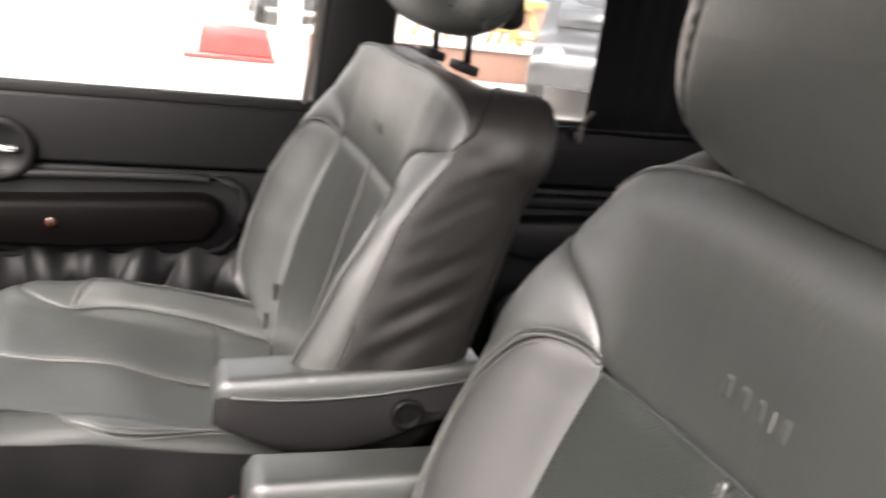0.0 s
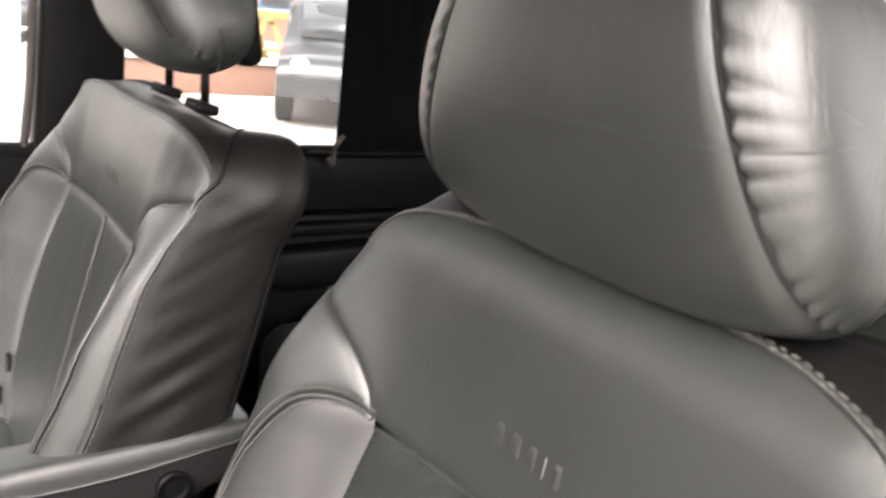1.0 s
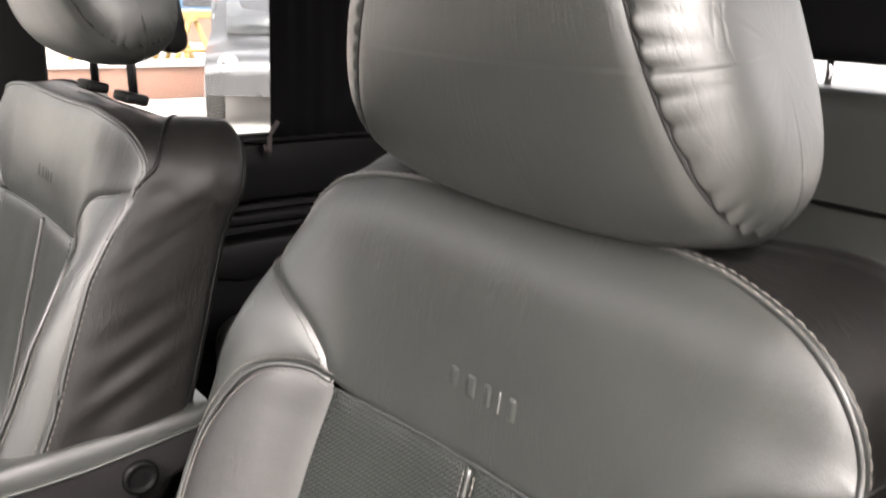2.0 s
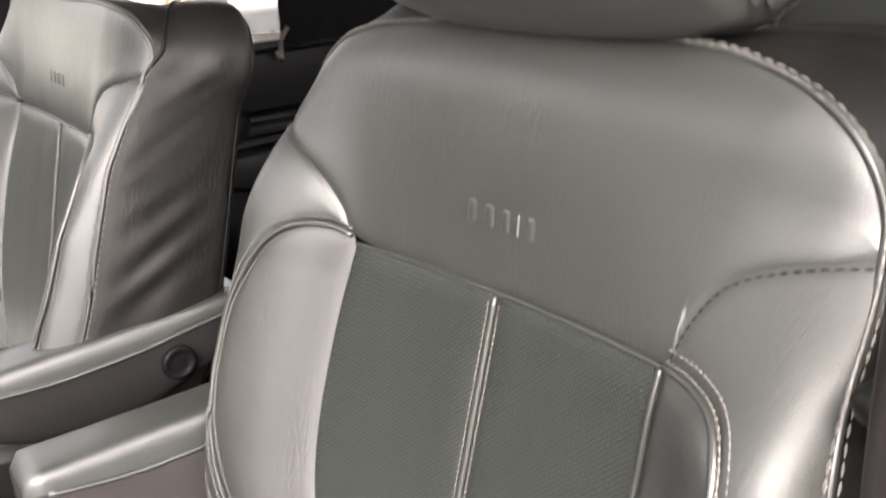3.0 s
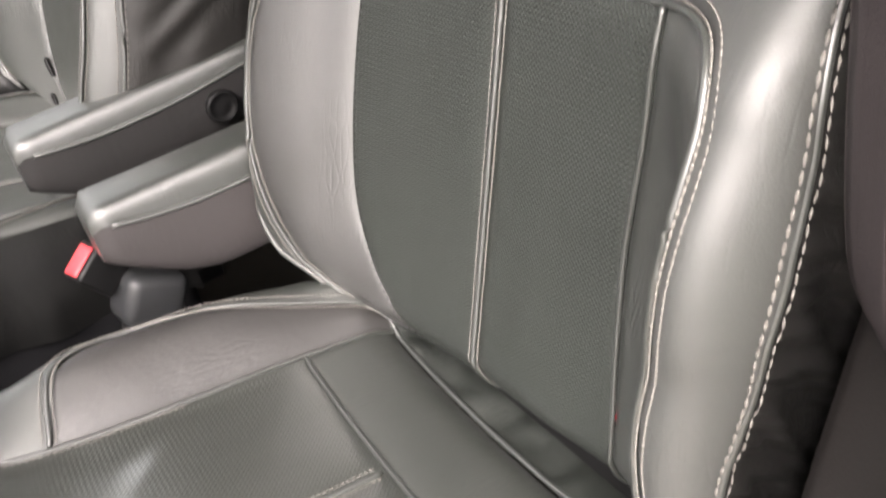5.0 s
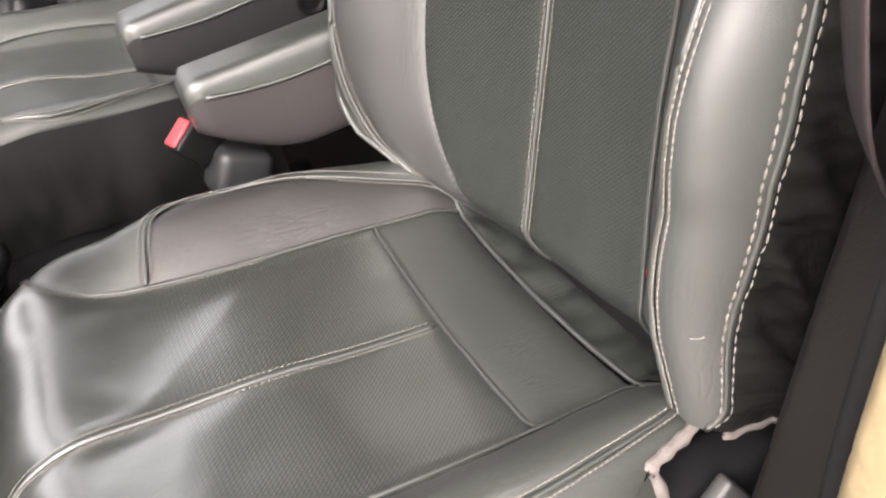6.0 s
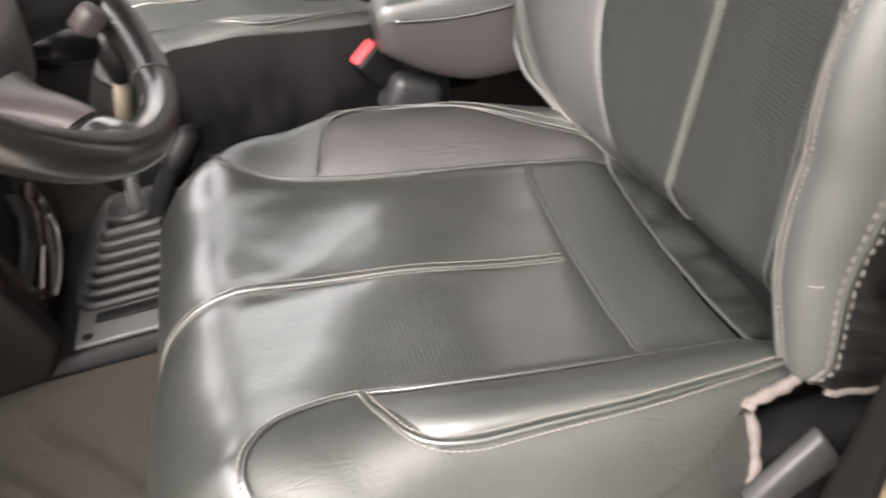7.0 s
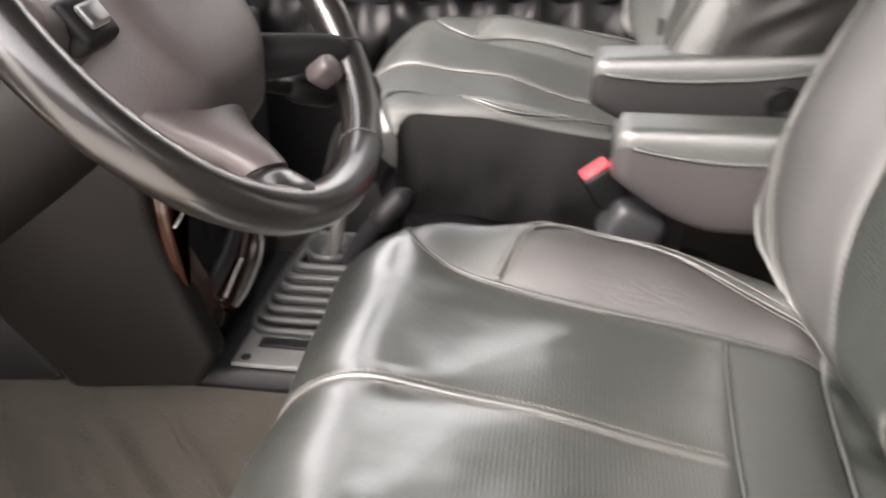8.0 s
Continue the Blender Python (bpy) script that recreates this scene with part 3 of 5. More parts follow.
part("lower_trim", prism([(0.43, FLOOR), (0.470, 0.70), (0.500, 0.80), (0.527, 0.90), (0.556, 1.00), (0.585, 1.10), (0.64, 1.28), (0.70, 1.28), (0.68, FLOOR)], "y", 0.102, 0.155, 0.010), M_PILLAR, bp, "brown-black lower pillar trim")
# Out of view: the open door is added to block low light from the front.
solo("door_3", prism([(-0.58, 0.0), (-0.50, 0.0), (-0.66, -1.05), (-0.74, -1.05)], "z", 0.44, 1.14, 0.01), M_DOOR, "unseen dark vinyl driver's door, open to block low light", "car door", "structure")
solo("wall_near_rear", boxed((0.62, NEAR - 0.03, FLOOR - 0.03), (2.3, NEAR + 0.03, 1.16), 0.008), M_BLACK, "dark curtained inside of the shut rear door", "car door", "structure")
pillar("pillar_near_front", [(-0.62, 1.06), (-0.52, 1.06), (-0.04, ROOF), (-0.14, ROOF)], NEAR - 0.03, NEAR + 0.02, M_BEIGE, "sloping front pillar with beige paint")


# ---- front seats ----
def rounded_profile(xs, ys, s=0.006):
    g = np.linspace(0, 0.3, 601)
    y = np.interp(g, xs, ys)
    k = np.exp(-0.5 * (np.arange(-30, 31) * 0.0005 / s) ** 2)
    y = np.convolve(np.pad(y, 30, mode="reflect", reflect_type="odd"), k / k.sum(), "valid")
    return lambda a: np.interp(a, g, y)


BOL = rounded_profile([0, 0.06, 0.11, 0.15, 0.175, 0.2, 0.225, 0.24, 0.252, 0.262, 0.27, 0.3], [0, 0.002, 0.009, 0.017, 0.032, 0.052, 0.068, 0.072, 0.066, 0.049, 0.025, -0.05], 0.008)
TOP = rounded_profile([0, 0.1, 0.18, 0.22, 0.25, 0.27, 0.3], [0.014, 0.013, 0.012, 0.006, -0.006, -0.022, -0.06])
TOP_FAR = rounded_profile([0, 0.1, 0.18, 0.22, 0.25, 0.27, 0.3], [0.014, 0.014, 0.017, 0.016, 0.006, -0.012, -0.06])
CUS = rounded_profile([0, 0.08, 0.145, 0.17, 0.20, 0.222, 0.238, 0.250, 0.258, 0.3], [-0.004, -0.001, 0.006, 0.026, 0.044, 0.044, 0.030, 0.002, -0.034, -0.2])
FRO = rounded_profile([0, 0.15, 0.2, 0.23, 0.25, 0.27, 0.3], [0.000, 0.011, 0.025, 0.020, 0.002, -0.032, -0.09], 0.012)

EDGE = [(0.150, 0.342), (0.154, 0.28), (0.156, 0.2), (0.155, 0.12), (0.150, 0.05), (0.144, -0.02)]
EDGE_L = [(0.150, 0.337), (0.155, 0.28), (0.157, 0.2), (0.153, 0.12), (0.139, 0.068), (0.116, 0.032), (0.096, 0.0), (0.088, -0.02)]
EDGE_R = [(0.150, 0.3475), (0.1485, 0.30), (0.1445, 0.245), (0.144, 0.191), (0.148, 0.1385), (0.1535, 0.0855), (0.1584, 0.021), (0.166, -0.035)]
RIDGE = [(0.153, 0.345), (0.188, 0.350), (0.218, 0.342), (0.234, 0.312), (0.242, 0.25), (0.244, 0.19), (0.240, 0.13), (0.236, 0.10), (0.228, 0.07), (0.214, 0.045)]
FLANK = [(0.256, 0.434), (0.263, 0.36), (0.267, 0.25), (0.267, 0.15), (0.262, 0.11), (0.252, 0.082), (0.236, 0.06), (0.216, 0.04)]
INNER = [(0.150, -0.01), (0.151, 0.1), (0.150, 0.2), (0.151, 0.29), (0.156, 0.345), (0.172, 0.382), (0.203, 0.41), (0.243, 0.427)]
INNER_R = [(0.146, -0.01), (0.155, 0.06), (0.162, 0.11), (0.166, 0.2), (0.162, 0.264), (0.152, 0.312), (0.157, 0.345), (0.172, 0.382), (0.203, 0.41), (0.243, 0.427)]
OUTER_R = [(0.205, 0.004), (0.214, 0.038), (0.224, 0.124), (0.2285, 0.2), (0.231, 0.262), (0.222, 0.300), (0.196, 0.314), (0.154, 0.315)]
OUTER = [(0.170, -0.005), (0.186, 0.05), (0.200, 0.106), (0.217, 0.17), (0.224, 0.22), (0.221, 0.26), (0.203, 0.295), (0.154, 0.308)]


RIDGE_L = [(0.153, 0.343), (0.174, 0.3465), (0.197, 0.3405), (0.2145, 0.325), (0.228, 0.297), (0.239, 0.258), (0.2405, 0.21), (0.235, 0.164), (0.2265, 0.122), (0.217, 0.086), (0.206, 0.056), (0.190, 0.030), (0.166, 0.008), (0.14, -0.01)]
FLANK_L = [(0.262, 0.425), (0.265, 0.36), (0.267, 0.25), (0.262, 0.17), (0.252, 0.115), (0.238, 0.075), (0.218, 0.042), (0.19, 0.014), (0.16, -0.008), (0.135, -0.022)]
RIDGE_R = [(0.153, 0.3495), (0.186, 0.350), (0.207, 0.345), (0.2195, 0.331), (0.2245, 0.312), (0.2255, 0.28), (0.2235, 0.249), (0.2195, 0.21), (0.215, 0.18), (0.211, 0.15), (0.210, 0.12), (0.212, 0.09), (0.2165, 0.06), (0.2215, 0.03)]
FLANK_R = [(0.242, 0.4315), (0.252, 0.39), (0.2635, 0.33), (0.265, 0.26), (0.2625, 0.21), (0.257, 0.15), (0.2535, 0.12), (0.254, 0.09), (0.256, 0.06), (0.256, 0.042), (0.250, 0.026)]
WING_L = [(0.151, 0.342), (0.165, 0.361), (0.185, 0.3825), (0.208, 0.3985), (0.2325, 0.412), (0.262, 0.425)]
WING_R = [(0.151, 0.3495), (0.1555, 0.366), (0.162, 0.383), (0.172, 0.399), (0.186, 0.4105), (0.202, 0.4185), (0.222, 0.426), (0.242, 0.4315)]
CROWN_L = [(0.262, 0.425), (0.262, 0.448), (0.250, 0.476), (0.224, 0.498), (0.188, 0.511), (0.140, 0.518), (0.08, 0.522), (0.0, 0.523)]
CROWN_R = [(0.242, 0.4315), (0.238, 0.449), (0.231, 0.466), (0.220, 0.481), (0.206, 0.4925), (0.186, 0.5035), (0.160, 0.512), (0.130, 0.5185), (0.08, 0.522), (0.0, 0.523)]
WING_P = [(0.151, 0.346), (0.166, 0.372), (0.186, 0.393), (0.209, 0.405), (0.2325, 0.412), (0.257, 0.420)]
FLANK_P = [(0.257, 0.420), (0.262, 0.36)] + FLANK[2:]
CROWN_PF = [(0.264, 0.412), (0.269, 0.434), (0.255, 0.458), (0.222, 0.478), (0.176, 0.487), (0.130, 0.490), (0.07, 0.489), (0.0, 0.488)]
FLANK_PF = [(0.264, 0.412), (0.272, 0.36), (0.276, 0.25), (0.274, 0.15), (0.266, 0.10), (0.252, 0.072), (0.236, 0.05), (0.216, 0.03)]
WING_PF = [(0.151, 0.346), (0.166, 0.365), (0.186, 0.383), (0.209, 0.395), (0.2325, 0.404), (0.264, 0.412)]
CROWN_P = [(0.257, 0.420), (0.260, 0.442), (0.250, 0.464), (0.224, 0.480), (0.180, 0.487), (0.130, 0.490), (0.07, 0.489), (0.0, 0.488)]


def mirrored(c):
    return [(-u, v) for u, v in c]


def seat_back(seat, m, base, alt):
    rec = radians(15)
    ev, en = np.array((math.sin(rec), 0, math.cos(rec))), np.array((-math.cos(rec), 0, math.sin(rec)))
    ob = np.array((-0.0045, 0, base + 0.016))

    def depth(u, v):
        a, far = np.abs(u), u * m > 0
        low = np.interp(v, [-0.03, 0.02, 0.05, 0.09, 0.16, 0.24, 0.31, 0.36], [0.5, 0.8, 1.1, 1.2, 1.22, 1.12, 1.02, 1.0])
        if alt:
            low = np.where(far, low * np.interp(v, [0.05, 0.24, 0.29, 0.33, 0.38, 0.44], [1.0, 1.05, 0.96, 0.84, 0.7, 0.6]), low * np.interp(v, [0.12, 0.19, 0.25, 0.31, 0.345], [0.88, 0.8, 0.74, 0.57, 0.45]))
        if not alt:
            low = np.where(far, low * np.interp(v, [0.0, 0.06, 0.12, 0.2], [0.7, 0.87, 0.96, 1.0]), low)
        share = ease(u * m, -0.09, 0.09)
        b = share * (1 - ease(v, 0.33, 0.50)) + (1 - share) * (1 - ease(v, 0.32, 0.45))
        n = b * BOL(a) * low + (1 - b) * (share * TOP_FAR(a) + (1 - share) * TOP(a))
        if not alt:
            # the door-side bolster sinks towards the cushion and rises steeply at its seam
            lip = np.interp(v, [-0.035, 0.021, 0.0855, 0.1385, 0.245, 0.30], [0.166, 0.158, 0.1535, 0.148, 0.1445, 0.1485])
            seam = np.interp(v, [0.03, 0.06, 0.09, 0.12, 0.15, 0.18, 0.21, 0.25, 0.28], [0.2225, 0.2175, 0.213, 0.211, 0.212, 0.216, 0.2205, 0.2245, 0.2265])
            rim = np.interp(v, [0.03, 0.09, 0.12, 0.15, 0.21, 0.26], [0.256, 0.254, 0.2535, 0.257, 0.2625, 0.265])
            rise = np.clip((a - lip) / (seam - lip), 0, 1) ** 1.5
            at = np.where(a < lip, a * 0.112 / lip, np.where(a < seam, 0.112 + 0.114 * rise, 0.226 + 0.042 * (a - seam) / (rim - seam)))
            sunk = BOL(at) * np.interp(v, [-0.02, 0.03, 0.06, 0.09, 0.12, 0.15, 0.18, 0.21, 0.24, 0.27, 0.3], [0.1, 0.385, 0.53, 0.68, 0.784, 0.853, 0.915, 1.06, 1.147, 1.166, 1.157])
            n = n + np.where(far, 0.0, ease(-u * m, 0.05, 0.13) * (1 - ease(v, 0.25, 0.33))) * (sunk - n)
            # the lower edge rolls back above the crease
            edge = 0.042 - 0.10 * u
            n = n - 0.05 * np.clip((edge - v) / 0.05, 0, 1.4) ** 1.6 * np.where(far, 1.0, 1 - ease(np.abs(u), 0.17, 0.21))
        return n - 0.022 * np.clip((v - 0.465) / 0.058, 0, 1.2) ** 2

    def place(u, v):
        u, v = np.asarray(u, float), np.asarray(v, float)
        n = depth(u, v)
        return ob + m * u[..., None] * np.array((0, 1, 0)) + v[..., None] * ev + n[..., None] * en

    skin = Skin(place, -m)
    back = part("backrest", grid_mesh("backrest", np.array([[ob + m * u * np.array((0, 1, 0)) + v * ev - 0.03 * en for u in np.linspace(-0.22, 0.22, 6)] for v in np.linspace(0.0, 0.46, 6)])), M_BLACK, seat, "upright leatherette backrest with side bolsters")
    wings = {1: WING_P, -1: WING_PF} if alt else {1: WING_L, -1: WING_R}
    crowns = {1: CROWN_P, -1: CROWN_PF} if alt else {1: CROWN_L, -1: CROWN_R}
    flanks = {1: FLANK_P, -1: FLANK_PF} if alt else {1: FLANK_L, -1: FLANK_R}
    ridges = {1: RIDGE, -1: RIDGE} if alt else {1: RIDGE_L, -1: RIDGE_R}
    edges = {1: EDGE, -1: EDGE} if alt else {1: EDGE_L, -1: EDGE_R}
    seam_mid = [(0.10, 0.341), (0.0, 0.340), (-0.10, 0.341)] if alt else [(0.10, 0.338), (0.0, 0.3415), (-0.10, 0.3455)]
    mid = seam_mid[1][1]
    low = wings[1][::-1] + seam_mid + mirrored(wings[-1])
    top = crowns[1] + mirrored(crowns[-1][:-1])[::-1]
    skin.panel("upper_panel", low, top, M_LEATHER, back, 30, 90, puff=0.001, label="smooth upper panel")
    for s in (1, -1):
        f = (lambda c: c) if s > 0 else mirrored
        ridge, flank, wing, edge = ridges[s], flanks[s], wings[s], edges[s]
        skin.panel("ribbed_insert", [(0, mid), (0, 0.2), (0, 0.08), (0, -0.02)], f(edge), M_LEATHER if alt else M_RIB, back, 24, 60, ends=(True, False), puff=0.001, label="smooth insert" if alt else "ribbed insert")
        skin.panel("inner_bolster", f(edge), f(ridge), M_LEATHER if alt or s < 0 else M_BOLSTER, back, 20, 60, puff=0.002, wrinkle=0.0006)
        skin.panel("outer_bolster", f(ridge), f(wing + flank[1:]), M_LEATHER if alt or s > 0 else M_WORN, back, 24, 90, puff=0.001, wrinkle=0.0008)
        for d in (-0.0055, 0.0055) if alt or s > 0 else (-0.0035, -0.0095):
            skin.stitch(f(ridge), d, back, M_THREAD, lift=0.0006, step=0.0052, length=0.0046, r=0.0007)
        part("piping", tube(skin.seam(f(ridge), 0, 0.0006, 90)[0], 0.0024, 6), M_LEATHER, back)
        skin.stitch([(s * 0.0055, 0.335), (s * 0.0055, 0.2), (s * 0.0055, 0.0)], 0, back, M_THREAD, step=0.005)
        skin.stitch(f(wing), -0.004 * s, back, M_THREAD_DARK if s * 1 < 0 else M_THREAD, step=0.006)
        if alt or s > 0:
            skin.stitch(f(edge), -0.004 * s, back, M_THREAD_DARK, step=0.007)
        else:
            part("insert_lip", tube(skin.seam(f(edge), -0.0018, 0.0012, 90)[0], 0.0017, 8), M_LEATHER, back)
    part("centre_piping", tube(skin.seam([(0, mid - 0.003), (0, 0.2), (0, -0.01)], 0, 0.0005, 60)[0], 0.0024, 6), M_LEATHER, back)
    part("top_piping", tube(skin.seam(mirrored(edges[-1][:1]) + seam_mid[::-1] + edges[1][:1], 0, -0.0018, 60)[0], 0.0015, 6), M_LEATHER, back)
    ring = flanks[1][::-1] + crowns[1][1:] + mirrored(crowns[-1][:-1])[::-1] + mirrored(flanks[-1][1:])
    c = smooth_line(ring, 150 if alt else 300)
    front = place(c[:, 0], c[:, 1])
    nfront = depth(c[:, 0], c[:, 1])
    rows = []
    W = np.r_[0, 0.022, np.linspace(0.08, 1, 22)]
    out = np.gradient(c, axis=0)
    out = np.stack([out[:, 1], -out[:, 0]], 1)
    out /= np.linalg.norm(out, axis=1)[:, None]
    out *= np.sign((out * (c - np.array((0, 0.25)))).sum(1))[:, None]
    for w in W:
        nn = nfront * (1 - w) - 0.116 * w
        bulge = 0.006 * math.sin(math.pi * w) - 0.004 * math.exp(-w / 0.06) - 0.014 * ease(w, 0.88, 1.0)
        q = c + out * bulge
        if alt:
            q = q + out * (0.030 * ease(w, 0.05, 0.9) * np.exp(-(((np.abs(c[:, 0]) - 0.228) / 0.05) ** 2)) * ease(c[:, 1], 0.38, 0.45))[:, None]
            q[:, 1] -= 0.006 * w * ease(c[:, 1], 0.4, 0.5)
        else:
            q = q + out * (0.030 * ease(w, 0.0, 0.55) * np.exp(-(((np.abs(c[:, 0]) - 0.20) / 0.075) ** 2)) * ease(c[:, 1], 0.40, 0.48))[:, None]
        p = ob + m * q[:, :1] * np.array((0, 1, 0)) + q[:, 1:] * ev + nn[:, None] * en
        for i in range(len(p)):
            near = not alt and c[i, 0] < 0
            amp = (0.013 if near else 0.0055) * math.sin(math.pi * min(1, w * 1.6)) * float(1 - ease(c[i, 1], 0.12, 0.42)) + 0.0036 * math.sin(math.pi * w)
            pleat = 0.0042 * math.exp(-w / 0.3) * float(ease(w, 0.0, 0.10)) * float(1 - ease(c[i, 1], 0.26, 0.40)) if near else 0.0
            o3 = m * out[i, 0] * np.array((0, 1, 0)) + out[i, 1] * ev
            p[i] += o3 * pleat * math.sin(c[i, 1] * 330 + 4 * noise.noise((c[i, 1] * 25, w * 2, 6)))
            p[i] += o3 * amp * noise.noise((w * 1.8, c[i, 1] * (64 if near else 46) + (9 if near else -5) * w, 3.1 + np.sign(c[i, 0])))
        rows.append(p)
    rows = np.array(rows)
    uvs = np.stack([np.broadcast_to(W[:, None] * 0.12, rows.shape[:2]), np.broadcast_to(np.linspace(0, 1.5, len(c))[None], rows.shape[:2])], -1)
    me = grid_mesh("side_panel", rows, uvs)
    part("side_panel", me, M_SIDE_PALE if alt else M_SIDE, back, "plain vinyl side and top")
    seam = rows[1]
    part("edge_piping", tube(rows[0] + 0.0, 0.0026, 6), M_LEATHER, back)
    o3 = m * out[:, :1] * np.array((0, 1, 0)) + out[:, 1:] * ev
    tagged(part("stitching", stitches(rows[1] + 0.001 * o3, o3, 0.0082, 0.0062, 0.0007), M_THREAD, back, smooth=False), kind="stuff")
    inset = c - out * 0.0030
    ns = skin.normal(inset[:, 0], inset[:, 1])
    tagged(part("stitching", stitches(place(inset[:, 0], inset[:, 1]), ns, 0.0082, 0.0064, 0.0009), M_THREAD, back, smooth=False), kind="stuff")
    tagged(part("seam_line", tube(rows[22], 0.0025, 6), M_SIDE, back), "rear edge piping")
    if not alt:
        part("scuff", tube(skin.seam([(-0.2450, 0.106), (-0.2425, 0.104), (-0.2395, 0.103)], 0, 0.0006, 10)[0], np.linspace(0.0008, 0.0004, 10), 6), M_THREAD, back, "small pale scuff")
        part("hem_cord", tube(smooth_line(rows[2:17, -1] - 0.002 * ev, 24), 0.0028, 8), M_PIPE, back, "pale hem cord under the bolster")
    half = len(c) // 2
    L, R = rows[-1][:half], rows[-1][half:][::-1]
    w = np.linspace(0, 1, 10)[:, None, None]
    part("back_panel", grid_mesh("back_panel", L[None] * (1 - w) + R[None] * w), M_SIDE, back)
    # diagonal seam over the side towards the rear top corner
    for s in (1, -1):
        i0 = min(range(len(c)), key=lambda i: abs(c[i, 1] - wings[s][-1][1]) + (9 if c[i, 0] * s < 0 else 0))
        i1 = min(range(len(c)), key=lambda i: abs(c[i, 1] - 0.492) + (9 if c[i, 0] * s < 0 else 0))
        at = [i0 + (i1 - i0) * (k / 22) ** 0.8 for k in range(23)]
        line = np.array([rows[k][int(q)] * (1 - q % 1) + rows[k][int(q) + 1] * (q % 1) for k, q in enumerate(at)])
        part("side_seam", tube(smooth_line(line, 40), 0.0024, 6), M_SIDE, back)
    # plain raised bars where the maker's mark is pressed in
    for u0, wd in zip((0.031, 0.013, -0.004, -0.0165, -0.029), (0.013, 0.014, 0.011, 0.0035, 0.011)):
        gu, gv = np.meshgrid(np.linspace(-1, 1, 9), np.linspace(-1, 1, 13))
        uu, vv = m * u0 + gu * wd / 2, 0.392 + gv * 0.0095
        lift = 0.0017 * (1 - ease(np.abs(gu), 0.3, 1.0)) * (1 - ease(np.abs(gv), 0.6, 1.0)) + 0.0002
        me = grid_mesh("embossed_bar", place(uu, vv) + lift[..., None] * skin.normal(uu, vv), np.stack([uu, vv], -1))
        part("embossed_bar", me, M_LEATHER, back)
    return place, ob, ev, en


def headrest(seat, m, ob, ev, en, lift, top):
    """A plump pillow with gathered side caps on two chrome posts."""
    tilt = radians(-25)
    up = math.cos(tilt) * ev - math.sin(tilt) * en
    fr = math.cos(tilt) * en + math.sin(tilt) * ev
    cen = ob + (0.627 + lift) * ev + 0.018 * en
    H, D, Wd = 0.122, 0.072, 0.168
    R = 288

    def ringed(s0, s1, ns, gather=0.0):
        S = np.linspace(s0, s1, ns)
        A = np.linspace(0, 2 * math.pi, R + 1)[:-1]
        ca, sa = np.cos(A), np.sin(A)
        pleat = np.abs(np.sin(A * 19 + 1.5 * np.sin(A * 3) + 0.8 * np.sin(A * 7))) ** 0.6 * (0.75 + 0.25 * np.sin(A * 5 + 1))
        rows = []
        for s in S:
            far = s * m > 0
            slant = (abs(s) / 0.7) ** 2 if abs(s) < 0.7 else (1 - abs(s)) / 0.3
            s_ = np.sign(s) * np.clip(abs(s) - 0.10 * slant * sa, 0, 1)
            k = np.maximum((1 - np.abs(s_) ** 2.6) ** (1 / 2.6), 0.0001)
            yv = sa * (1 + 0.2 * (1 - sa * sa)) * H * k**0.75
            yn = ca * (1 + 0.16 * (1 - ca * ca)) * D * k**0.9
            yn = yn - 0.010 * (yv / H) ** 2 * np.where(ca > 0, 1, 0)
            wide = s_ * (1.16 if far else 1.0)
            if not far:  # the door-side cap is shallower than it is tall
                wide = np.sign(s) * np.where(np.abs(s_) > 0.7, 0.7 + (np.abs(s_) - 0.7) * 0.72, np.abs(s_))
            sq = wide * Wd * (1 - 0.26 * (yv / H)) + 0.006
            d = abs(s) - 0.70
            fall = math.exp(-max(d, 0) / 0.075) * float(ease(d, 0.0, 0.02))
            grow = 1 + (gather * (pleat - 0.6) * fall - 0.0035 * math.exp(-((d / 0.018) ** 2))) / 0.08
            rows.append(cen + m * sq[:, None] * np.array((0, 1, 0)) + (yv * grow)[:, None] * up + (yn * grow)[:, None] * fr)
        uv = np.stack([np.broadcast_to(S[:, None] * Wd, (ns, R)), np.broadcast_to(A[None] * 0.08, (ns, R))], -1)
        return np.array(rows), uv

    hd = None
    for name, s0, s1, ns, g in (("headrest", -0.70, 0.70, 36, 0.0), ("side_cap", 0.70, 1.0, 48, 0.0085), ("side_cap", -1.0, -0.70, 48, 0.0085)):
        rows, uv = ringed(s0, s1, ns, g)
        me = grid_mesh(name, rows, uv, closed_u=True)
        o = part(name, me, M_LEATHER, hd or seat, "padded leatherette headrest" if hd is None else "")
        hd = hd or o
    for s in (0.70, -0.70):
        rows, uv = ringed(s, s, 1)
        part("seam_cord", tube(rows[0], 0.0013, 6, closed=True), M_THREAD_DARK, hd)
    sh = boxed((-0.016, -0.125, -0.055), (0.016, 0.125, 0.055), 0.014, 3)
    sh.transform(Matrix(((-fr[0], 0, up[0], 0), (0, 1, 0, 0), (-fr[2], 0, up[2], 0), (0, 0, 0, 1))))
    sh.transform(Matrix.Translation(cen - 0.052 * fr - 0.058 * up))
    part("rear_shell", sh, M_BLACK, hd, "black plastic rear shell")
    for u in (0.072, -0.072):
        a, b = ob + m * u * np.array((0, 1, 0)) + 0.50 * ev - 0.055 * en, cen + m * u * np.array((0, 1, 0)) - 0.02 * up - 0.025 * fr
        part("post", tube([a, b], 0.0055, 12), M_METAL, hd, "chrome headrest post")
        sl = box(bmesh.new(), (-0.014, -0.024, -0.006), (0.014, 0.024, 0.007), 0.004)
        sl.transform(Matrix.Translation(ob + m * u * np.array((0, 1, 0)) + top * ev - 0.050 * en) @ Matrix.Rotation(radians(12), 4, "Y"))
